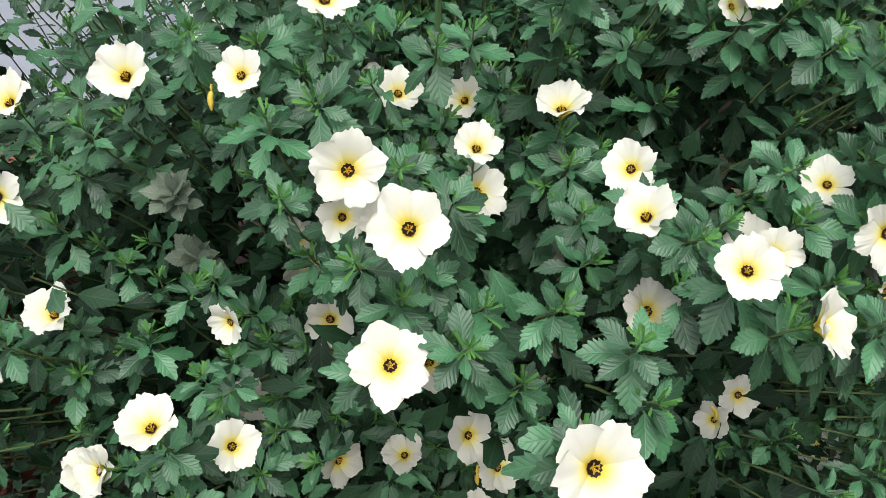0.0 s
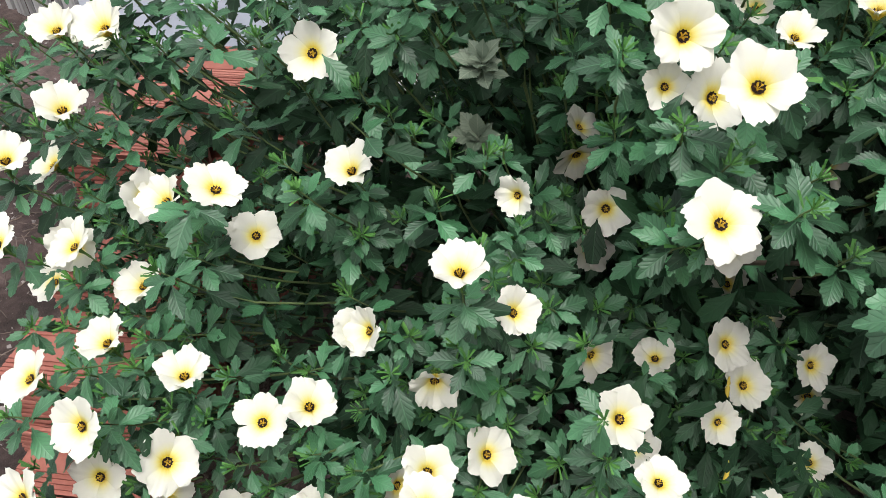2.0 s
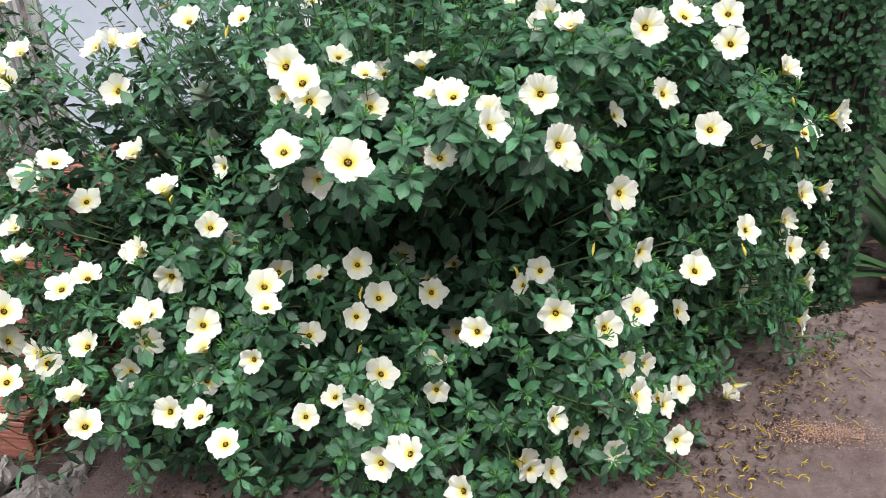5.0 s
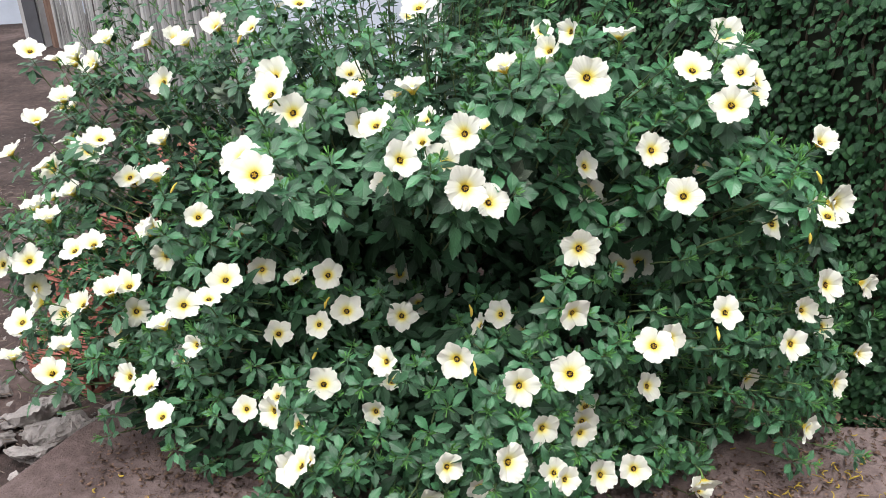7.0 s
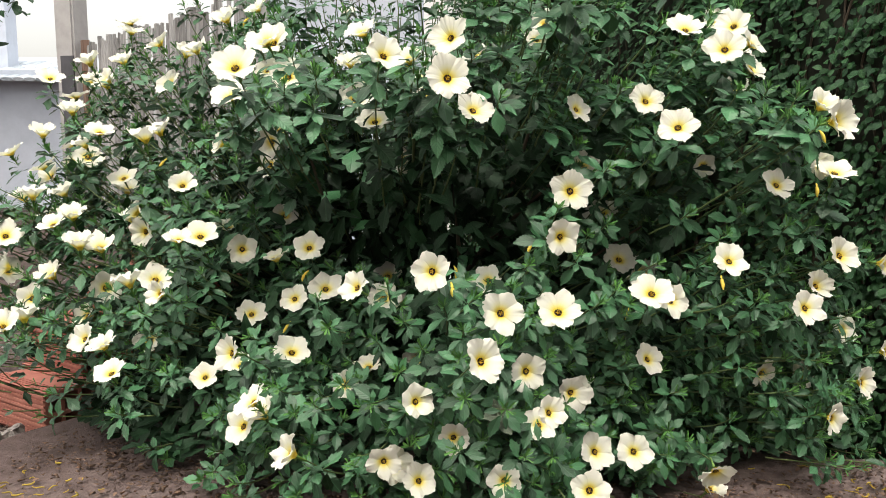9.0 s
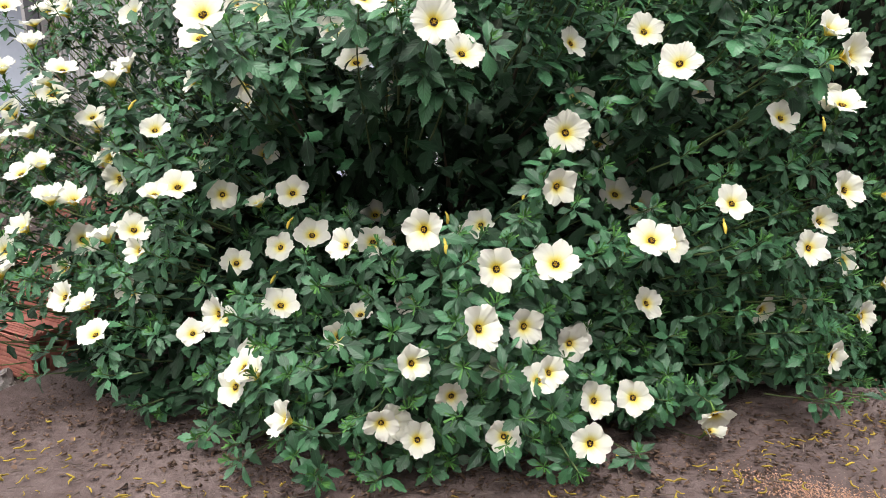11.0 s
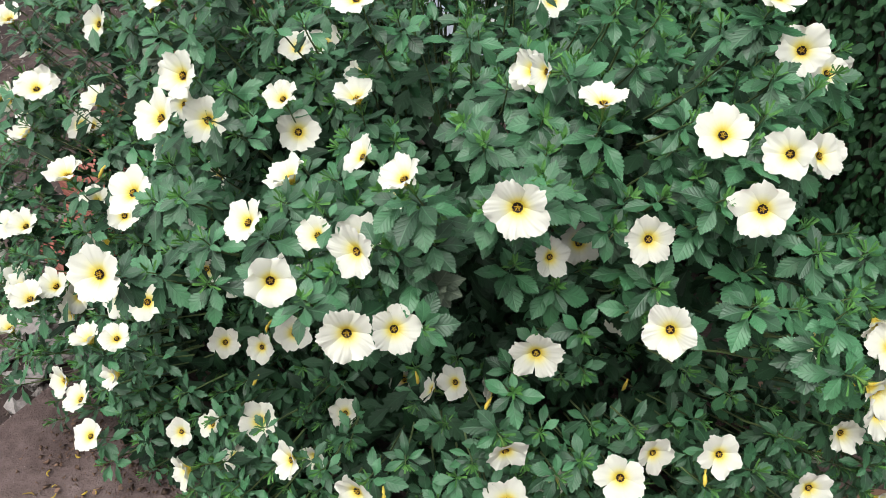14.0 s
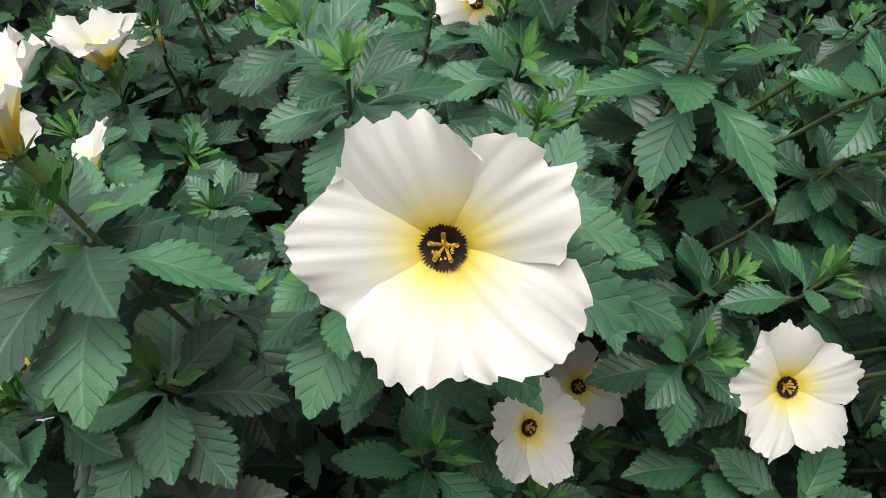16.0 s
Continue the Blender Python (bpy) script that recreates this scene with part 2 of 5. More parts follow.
def part(name, data, mat, parent, label="", m=None, kind=""):
    """One mesh object under a thing or under a part. data: a bmesh, or a mesh that alike pieces share."""
    if isinstance(data, bmesh.types.BMesh):
        me = bpy.data.meshes.new(name)
        data.to_mesh(me)
        data.free()
        me.materials.append(mat)
    else:
        me = data
    ob = new(name, me)
    ob.parent = parent
    if m is not None:
        ob.matrix_basis = m
    return tagged(ob, label, "", "", kind)


def empty(name, loc, label, category, group=""):
    ob = new(name)
    ob.location = loc
    return tagged(ob, label, category, group)


def box(bm, size, loc=(0, 0, 0), turn=None):
    r = bmesh.ops.create_cube(bm, size=1)
    vs = r["verts"]
    bmesh.ops.scale(bm, vec=size, verts=vs)
    if turn is not None:
        bmesh.ops.rotate(bm, matrix=turn, verts=vs)
    bmesh.ops.translate(bm, vec=loc, verts=vs)
    return vs


def rough_up(bm, amount, scale, seed=0.0):
    for v in bm.verts:
        v.co += noise.noise_vector(v.co * scale + Vector((seed, seed * 1.7, -seed))) * amount


def tube(points, radii, sides=5):
    """Vertices and faces of a round stem through the points."""
    verts, faces = [], []
    for i, p in enumerate(points):
        a = points[max(i - 1, 0)]
        b = points[min(i + 1, len(points) - 1)]
        d = (b - a).normalized()
        s = d.orthogonal().normalized()
        t = d.cross(s)
        for k in range(sides):
            w = 2 * math.pi * k / sides
            verts.append(tuple(p + (s * math.cos(w) + t * math.sin(w)) * radii[i]))
    for i in range(len(points) - 1):
        for k in range(sides):
            k2 = (k + 1) % sides
            faces.append((i * sides + k, i * sides + k2, (i + 1) * sides + k2, (i + 1) * sides + k))
    return verts, faces


class Heap:
    """Gathers many small shapes into one mesh."""

    def __init__(self):
        self.v, self.f, self.uv, self.n = [], [], [], 0

    def add(self, verts, faces, uvs=None):
        self.v.append(np.asarray(verts, dtype=np.float64))
        self.f.extend([tuple(i + self.n for i in q) for q in faces])
        self.uv.append(np.asarray(uvs if uvs is not None else np.zeros((len(verts), 2))))
        self.n += len(verts)

    def mesh(self, name, mat, smooth=True):
        return mesh_from(name, np.concatenate(self.v).tolist(), self.f, mat, np.concatenate(self.uv), smooth)


def leaf_shape(teeth, slim, fold, curl, seed, fine=False):
    """A leaf one unit long with forward-pointing teeth: x across, y along, z up. Returns vertices, faces, uvs."""
    r = random.Random(seed)
    cols = (-1.0, -0.5, 0.0, 0.5, 1.0) if fine else (-1.0, 0.0, 1.0)
    twist, sway, dip = r.uniform(-0.25, 0.25), r.uniform(-0.06, 0.06), r.uniform(0, 6.28)
    # rows along the leaf: place, how far the margin stands out, how far it leans forward
    rows = [(0.0, 1.0, 0.0), (0.10, 1.0, 0.0)]
    first, last = 0.26, 0.96
    step = (last - first) / teeth
    rows.append((0.19, 1.0, 0.0))
    for k in range(teeth):
        t0 = first + step * k
        deep = (0.16 if fine else 0.20) * (1.0 - 0.35 * k / teeth)
        rows.append((t0, 1.0 - deep, 0.0))
        if fine:
            rows.append((t0 + 0.40 * step, 1.0 + 0.02, 0.006))
        rows.append((t0 + 0.72 * step, 1.0 + 0.35 * deep, 0.34 * step))
    rows.append((1.0, 1.0, 0.0))
    verts, uvs, faces = [], [], []
    for i, (t, out, lead) in enumerate(rows):
        s = max(0.0, t - 0.05) / 0.95
        w = slim * max(0.035, math.sin(math.pi * s ** 1.06) ** 1.12) if t < 1 else 0.003
        for c in cols:
            edge = abs(c) == 1.0
            k = (1 + (out - 1) * r.uniform(0.7, 1.3)) if edge else 1.0
            x = c * w * k
            y = t + (lead if edge else 0.0) + 0.10 * abs(c) * w * (t > 0.15)
            z = -curl * t * t + 0.025 * math.sin(5 * t + seed) + (fold - 0.5 * fold * abs(c)) * abs(x) + twist * x * t
            z += 0.016 * math.sin(t * 11 + dip + (2.3 if c > 0 else 0)) * abs(c)
            verts.append((x + sway * math.sin(3 * t), y, z))
            uvs.append((0.5 + 0.5 * c * min(1.0, w / slim), t))
    m = len(cols)
    for i in range(len(rows) - 1):
        for k in range(m - 1):
            a, b = m * i + k, m * (i + 1) + k
            faces.append((a, a + 1, b + 1, b))
    return np.array(verts), faces, np.array(uvs)


def frame_of(way, up):
    """A turn whose y runs along way and whose z leans to up."""
    y = Vector(way).normalized()
    z = Vector(up) - y * Vector(up).dot(y)
    z = z.normalized() if z.length > 1e-5 else y.orthogonal().normalized()
    x = y.cross(z)
    return Matrix((x, y, z)).transposed()

# ---- the ground ----
def ground_sheet():
    """Loose soil from the pile of bricks to the horizon, finer near the bush."""
    xs = sorted(set([-900, -300, -100, -30, -12, -6] + [round(-3 + 0.12 * i, 3) for i in range(51)] + [6, 12, 30, 100, 300, 900]))
    ys = sorted(set([-900, -300, -100, -30, -12, -6, -3] + [round(-1.6 + 0.12 * i, 3) for i in range(52)] + [6, 12, 30, 100, 300, 900]))
    verts, faces = [], []
    for y in ys:
        for x in xs:
            near = max(0.0, 1.0 - math.hypot(x, y) / 6.0)
            z = -0.115 + near * (0.022 * noise.noise(Vector((x * 3.1, y * 3.1, 0))) + 0.012 * noise.noise(Vector((x * 11, y * 11, 3))))
            verts.append((x, y, z))
    w = len(xs)
    for j in range(len(ys) - 1):
        for i in range(w - 1):
            faces.append((j * w + i, j * w + i + 1, (j + 1) * w + i + 1, (j + 1) * w + i))
    return tagged(new("ground", mesh_from("ground", verts, faces, MAT_SOIL, None, True)), "dark loose brown soil of the yard", "ground", "", "structure")


ground_sheet()


def packed_platform():
    """The raised floor of packed earth in front of the bush, with a broken, rounded edge to the lower yard."""
    outline = [(-0.50, 0.10), (-0.575, -0.03), (-0.60, -0.09), (-0.64, -0.16), (-0.70, -0.285), (-0.83, -0.52), (-1.05, -0.95), (-1.5, -1.8), (-2.4, -3.6),
               (5.0, -3.6), (5.0, -0.6), (2.2, -0.28), (0.76, -0.19), (0.49, -0.17), (0.2, -0.12), (-0.2, 0.0)]
    bm = bmesh.new()
    vs = [bm.verts.new((x, y, 0.0)) for x, y in outline]
    top = bm.faces.new(vs)
    top.normal_update()
    if top.normal.z < 0:
        top.normal_flip()
    r = bmesh.ops.extrude_face_region(bm, geom=[top])
    low = [v for v in r["geom"] if isinstance(v, bmesh.types.BMVert)]
    bmesh.ops.translate(bm, vec=(0, 0, -0.2), verts=low)
    bmesh.ops.recalc_face_normals(bm, faces=bm.faces)
    edges = [e for e in bm.edges if abs(e.verts[0].co.z) < 1e-6 and abs(e.verts[1].co.z) < 1e-6]
    bmesh.ops.bevel(bm, geom=edges, offset=0.025, segments=3, affect="EDGES")
    bmesh.ops.triangulate(bm, faces=bm.faces)
    bmesh.ops.subdivide_edges(bm, edges=[e for e in bm.edges if e.calc_length() > 0.25], cuts=2)
    rough_up(bm, 0.006, 9.0)
    me = bpy.data.meshes.new("pavement")
    bm.to_mesh(me)
    bm.free()
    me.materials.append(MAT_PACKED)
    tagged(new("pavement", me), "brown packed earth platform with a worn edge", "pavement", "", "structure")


packed_platform()

# ---- the boundary: fence, plastered wall and fig-covered wall stand in one line ----
LINE = Vector((-0.02, 0.83, 0.0))
ALONG = Vector((0.63, -0.777, 0.0)).normalized()
OUT = Vector((-ALONG.y, ALONG.x, 0.0)) * -1.0  # towards the bush
if OUT.y > 0:
    OUT = -OUT
WALL_TURN = Matrix((ALONG, -OUT, Vector((0, 0, 1)))).transposed()


def on_line(s, z=0.0, off=0.0):
    return LINE + ALONG * s + OUT * off + Vector((0, 0, z))


def wall_piece(name, s0, s1, z0, z1, thick, mat, label, wobble=0.006):
    bm = bmesh.new()
    box(bm, (s1 - s0, thick, z1 - z0))
    bmesh.ops.bevel(bm, geom=bm.edges[:], offset=0.012, segments=2, affect="EDGES")
    bmesh.ops.subdivide_edges(bm, edges=[e for e in bm.edges if e.calc_length() > 0.3], cuts=7, use_grid_fill=True)
    rough_up(bm, wobble, 5.0, s0)
    me = bpy.data.meshes.new(name)
    bm.to_mesh(me)
    bm.free()
    me.materials.append(mat)
    ob = new(name, me)
    ob.matrix_world = Matrix.Translation(on_line((s0 + s1) / 2, (z0 + z1) / 2, -thick / 2)) @ WALL_TURN.to_4x4()
    return tagged(ob, label, "wall", "", "structure")


def light_block_wall(name, size, loc):
    bm = bmesh.new()
    box(bm, size, loc)
    bmesh.ops.bevel(bm, geom=bm.edges[:], offset=0.02, segments=2, affect="EDGES")
    me = bpy.data.meshes.new(name)
    bm.to_mesh(me)
    bm.free()
    me.materials.append(MAT_LIGHT_BLOCK)
    tagged(new(name, me), "plain wall added out of view to block low skylight", "wall", "", "structure")


# unseen walls, added to cut low skylight and deepen shadows in the bush
light_block_wall("wall_south", (8.4, 0.2, 2.9), (1.0, -3.75, 1.3))
light_block_wall("wall_east", (0.2, 4.6, 2.9), (5.1, -1.3, 1.3))

# wall under the fig, its colour darkened as gap shade
wall_piece("wall_fig", 0.02, 1.22, -0.2, 2.4, 0.16, MAT_FIG_GAP, "garden wall hidden under creeping fig leaves")
wall_piece("wall_pillar", -0.17, 0.015, -0.2, 2.4, 0.18, MAT_WHITE, "white painted wall end beside the fig", 0.004)
wall_piece("wall_plaster", -1.12, -0.175, -0.2, 1.62, 0.14, MAT_WALL, "weathered pale plaster garden wall")


def slat_fence():
    fence = empty("slat_fence", on_line(-2.4, -0.13), "grey weathered split-wood slat fence, uneven slats", "fence")
    inv_m = Matrix.Translation(-fence.location)
    r = random.Random(3)
    shapes = []
    for k in range(6):
        bm = bmesh.new()
        box(bm, (0.021 + 0.007 * (k % 3), 0.012, 1.07))
        bmesh.ops.subdivide_edges(bm, edges=[e for e in bm.edges if e.calc_length() > 0.5], cuts=5)
        rough_up(bm, 0.007, 6.0, k)
        me = bpy.data.meshes.new("slat")
        bm.to_mesh(me)
        bm.free()
        me.materials.append(MAT_WOOD)
        shapes.append(me)
    s = -3.66
    while s < -1.16:
        m = Matrix.Translation(on_line(s, -0.13 + 0.535 + r.uniform(-0.025, 0.025), -0.03 + r.uniform(-0.006, 0.006)) - fence.location) @ WALL_TURN.to_4x4() @ pose(0, 0, 0, 0, r.uniform(-1.6, 1.6), r.uniform(-10, 10))
        part("slat", r.choice(shapes), None, fence, "", m)
        s += r.uniform(0.040, 0.062)
    for z in (0.10, 0.62):
        bm = bmesh.new()
        box(bm, (2.6, 0.03, 0.05))
        rough_up(bm, 0.003, 6.0)
        part("rail", bm, MAT_WOOD, fence, "", Matrix.Translation(on_line(-2.37, z, -0.055) - fence.location) @ WALL_TURN.to_4x4())
    for s, hgt in ((-3.71, 1.09), (-1.15, 1.10)):
        bm = bmesh.new()
        box(bm, (0.05, 0.04, hgt))
        rough_up(bm, 0.003, 6.0)
        part("end_board", bm, MAT_RUST if s < -2 else MAT_WOOD, fence, "wider end board", Matrix.Translation(on_line(s, -0.13 + hgt / 2, -0.02) - fence.location) @ WALL_TURN.to_4x4())
    return fence


slat_fence()


def gate_post():
    base = Vector((-2.47, 3.80, -0.13))
    post = empty("gate_post", base, "square concrete post with a dark tarred lower half", "post")
    turn = Matrix.Rotation(radians(-12), 3, "Z").to_4x4()
    bm = bmesh.new()
    box(bm, (0.13, 0.15, 2.6), (0.02, 0, 1.3))
    bmesh.ops.bevel(bm, geom=bm.edges[:], offset=0.012, segments=2, affect="EDGES")
    part("shaft", bm, MAT_CONCRETE, post, "", turn)
    bm = bmesh.new()
    box(bm, (0.085, 0.012, 1.0), (0.040, -0.0805, 0.5))
    part("tarred_face", bm, MAT_DARKPAINT, post, "dark tarred strip", turn)
    bm = bmesh.new()
    box(bm, (0.03, 0.03, 0.015), (0.06, -0.098, 0.72))
    part("bracket", bm, MAT_CONCRETE, post, "small metal bracket", turn)


gate_post()


def neighbour_house():
    house = empty("neighbour_house", (-3.6, 4.6, -0.13), "low grey plastered outbuilding with pale tiled roof", "house")
    turn = Matrix.Rotation(radians(8), 3, "Z").to_4x4()
    bm = bmesh.new()
    box(bm, (2.1, 0.15, 0.98), (0, 0, 0.49))
    bmesh.ops.subdivide_edges(bm, edges=[e for e in bm.edges if e.calc_length() > 0.5], cuts=5, use_grid_fill=True)
    rough_up(bm, 0.006, 4.0)
    part("wall", bm, MAT_WALL, house, "", turn)
    bm = bmesh.new()
    box(bm, (0.16, 0.2, 2.3), (0.05, 0.45, 1.15))
    part("pier", bm, MAT_WALL, house, "", turn)
    roof = part("roof", (lambda b: (box(b, (2.3, 1.4, 0.03), (0, 0.55, 1.03), Matrix.Rotation(radians(10), 3, "X")), b)[1])(bmesh.new()), MAT_ROOF, house, "pale bluish roof", turn)
    tile = bmesh.new()
    bmesh.ops.create_cone(tile, segments=8, radius1=0.035, radius2=0.04, depth=0.24, cap_ends=True)
    bmesh.ops.rotate(tile, matrix=Matrix.Rotation(radians(90), 3, "X"), verts=tile.verts)
    bmesh.ops.scale(tile, vec=(1.0, 1.0, 0.35), verts=tile.verts)
    tme = bpy.data.meshes.new("roof_tile")
    tile.to_mesh(tme)
    tile.free()
    tme.materials.append(MAT_ROOF)
    for j in range(5):
        for i in range(30):
            y = -0.12 + 0.22 * j
            part("roof_tile", tme, None, roof, "", pose(-1.1 + 0.076 * i, y, 1.045 + math.tan(radians(10)) * (y - 0.55), 10, 0, 0))


neighbour_house()

# ---- the pile of hollow bricks ----
def brick_shape():
    """A hollow clay brick with two rows of three holes and grooved faces: x long, y deep, z high."""
    lx, ly, lz, t = 0.182, 0.102, 0.088, 0.009
    bm = bmesh.new()
    for z in (-lz / 2 + t / 2, 0.0, lz / 2 - t / 2):
        box(bm, (lx, ly, t if z else 0.007), (0, 0, z))
    for y in (-ly / 2 + t / 2, -ly / 6, ly / 6, ly / 2 - t / 2):
        w = t if abs(y) > ly / 3 else 0.007
        box(bm, (lx - 0.0006, w, lz - 0.001), (0, y, 0))
    for i in range(9):
        z = -lz / 2 + 0.008 + i * (lz - 0.016) / 8
        for s in (-1, 1):
            box(bm, (lx - 0.002, 0.0032, 0.0048), (0, s * (ly / 2 + 0.0012), z))
    for i in range(13):
        y = -ly / 2 + 0.008 + i * (ly - 0.016) / 12
        if i not in (4, 5, 6, 7, 8):
            box(bm, (lx - 0.002, 0.0048, 0.0026), (0, y, lz / 2 + 0.0010))
    me = bpy.data.meshes.new("hollow_brick")
    bm.to_mesh(me)
    bm.free()
    me.materials.append(MAT_BRICK)
    return me


BRICK = brick_shape()


def hollow_brick(x, y, layer, turn, lean=0.0):
    ob = new("hollow_brick", BRICK)
    ob.matrix_world = pose(x, y, -0.112 + 0.046 + 0.0905 * layer, lean, 0, turn)
    return tagged(ob, "red clay hollow brick with grooved faces, in a loose pile", "brick", "pile of hollow bricks")


_r = random.Random(11)
# each row stands behind the last and one layer higher; the corner nearest the bush is given
for _cx, _cy, _high in ((-0.729, 0.086, 1), (-0.712, 0.176, 2), (-0.640, 0.232, 3), (-0.580, 0.330, 4), (-0.520, 0.425, 4), (-0.440, 0.480, 4)):
    for _layer in range(_high):
        _shift = _r.uniform(-0.012, 0.006)
        _x = _cx - 0.853 * (0.091 + _shift) + 0.522 * 0.051 + 0.006 * _layer
        _y = _cy + 0.522 * (0.091 + _shift) + 0.853 * 0.051 + 0.008 * _layer
        hollow_brick(_x, _y, _layer, -31.5 + _r.uniform(-3, 3))


# ---- rubble in the lower yard ----
def rubble_stone(x, y, size, flat, seed):
    """An angular lump with broken faces and a crumbled skin."""
    r = random.Random(seed)
    bm = bmesh.new()
    pts = [bm.verts.new((r.uniform(-1, 1), r.uniform(-1, 1), r.uniform(-0.35, 0.8) * flat)) for _ in range(13)]
    hull = bmesh.ops.convex_hull(bm, input=pts)
    bmesh.ops.delete(bm, geom=list({q for q in hull["geom_interior"] + hull["geom_unused"] if isinstance(q, bmesh.types.BMVert)}), context="VERTS")
    bmesh.ops.subdivide_edges(bm, edges=bm.edges[:], cuts=2)
    bmesh.ops.triangulate(bm, faces=bm.faces[:])
    if size > 0.03:
        bmesh.ops.subdivide_edges(bm, edges=bm.edges[:], cuts=2)
        bmesh.ops.triangulate(bm, faces=bm.faces[:])
    for v in bm.verts:
        q = v.co * 2.4 + Vector((seed, 0, seed))
        v.co += noise.noise_vector(q) * 0.16 + noise.noise_vector(q * 3.1) * 0.09 + noise.noise_vector(q * 8.0) * 0.04
        v.co.z = max(v.co.z, -0.35 * flat)
    bmesh.ops.scale(bm, vec=(size, size * 0.75, size), verts=bm.verts)
    me = bpy.data.meshes.new("rubble_stone")
    bm.to_mesh(me)
    bm.free()
    me.materials.append(MAT_STONE)
    ob = new("rubble_stone", me)
    ob.matrix_world = pose(x, y, -0.118 + 0.3 * size * flat, 0, 0, seed * 57 % 360)
    tagged(ob, "grey lump of broken mortar lying on soil", "stone", "rubble beside the bricks")


rubble_stone(-0.800, 0.030, 0.062, 0.75, 7.5)
rubble_stone(-0.765, -0.085, 0.048, 0.6, 9.5)
rubble_stone(-0.735, -0.02, 0.064, 0.6, 1.0)
rubble_stone(-0.79, 0.04, 0.042, 0.6, 2.0)
rubble_stone(-0.660, -0.045, 0.046, 0.9, 3.0)
rubble_stone(-0.83, -0.06, 0.05, 0.45, 4.0)
for _i in range(90):
    _x = _r.uniform(-1.35, -0.66)
    _y = _r.uniform(-0.42, 0.05) if _x > -0.9 else _r.uniform(-0.6, 0.5)
    if _x > -0.62 - 0.55 * max(0.0, -_y - 0.09) - 0.04:
        continue
    rubble_stone(_x, _y, _r.uniform(0.010, 0.032), _r.uniform(0.45, 0.9), 5.0 + _i)


def gravel():
    h = Heap()
    r = random.Random(5)
    for i in range(2600):
        x, y = r.uniform(-2.2, -0.6), r.uniform(-0.9, 1.9)
        if x > -0.63 - 0.55 * max(0.0, -y - 0.09):
            continue
        s = r.uniform(0.002, 0.008)
        base = Vector((x, y, -0.110))
        pts = [base + Vector((r.uniform(-1, 1), r.uniform(-1, 1), r.uniform(-0.3, 0.9))) * s for _ in range(5)]
        h.add([tuple(p) for p in pts], [(0, 1, 2), (0, 2, 3), (0, 3, 1), (1, 3, 4), (1, 4, 2), (2, 4, 3)])
    tagged(new("gravel", h.mesh("gravel", MAT_STONE, False)), "small grey stones strewn on the soil", "gravel", "", "stuff")


gravel()


def twigs():
    """Broken twigs and dry stalks strewn over the loose soil and a few on the packed earth."""
    h = Heap()
    r = random.Random(15)
    for i in range(2300):
        if i % 9:
            x, y = r.uniform(-1.9, -0.58), r.uniform(-0.75, 1.4)
            z = -0.104
            if x > -0.63 - 0.5 * max(0.0, -y - 0.09):
                continue
            ln, w = r.uniform(0.008, 0.05), r.uniform(0.0006, 0.0019)
        else:
            x, y, z = r.uniform(-0.5, 1.4), -0.36 - abs(r.gauss(0, 0.18)), 0.006
            ln, w = r.uniform(0.006, 0.03), r.uniform(0.0004, 0.0010)
        ang, bend = r.uniform(0, 6.28), r.uniform(-0.7, 0.7)
        p, pts = Vector((x, y, z)), []
        for k in range(4):
            pts.append(p.copy())
            ang += bend / 3
            p = p + Vector((math.cos(ang), math.sin(ang), r.uniform(-0.15, 0.2))) * (ln / 3)
            p.z = max(p.z, z - 0.004)
        v, f = tube(pts, [w, w, w * 0.8, w * 0.5], 3)
        h.add(v, f)
    tagged(new("dry_twigs", h.mesh("dry_twigs", MAT_DEBRIS)), "broken dry twigs and stalks strewn on soil", "litter", "", "stuff")


twigs()


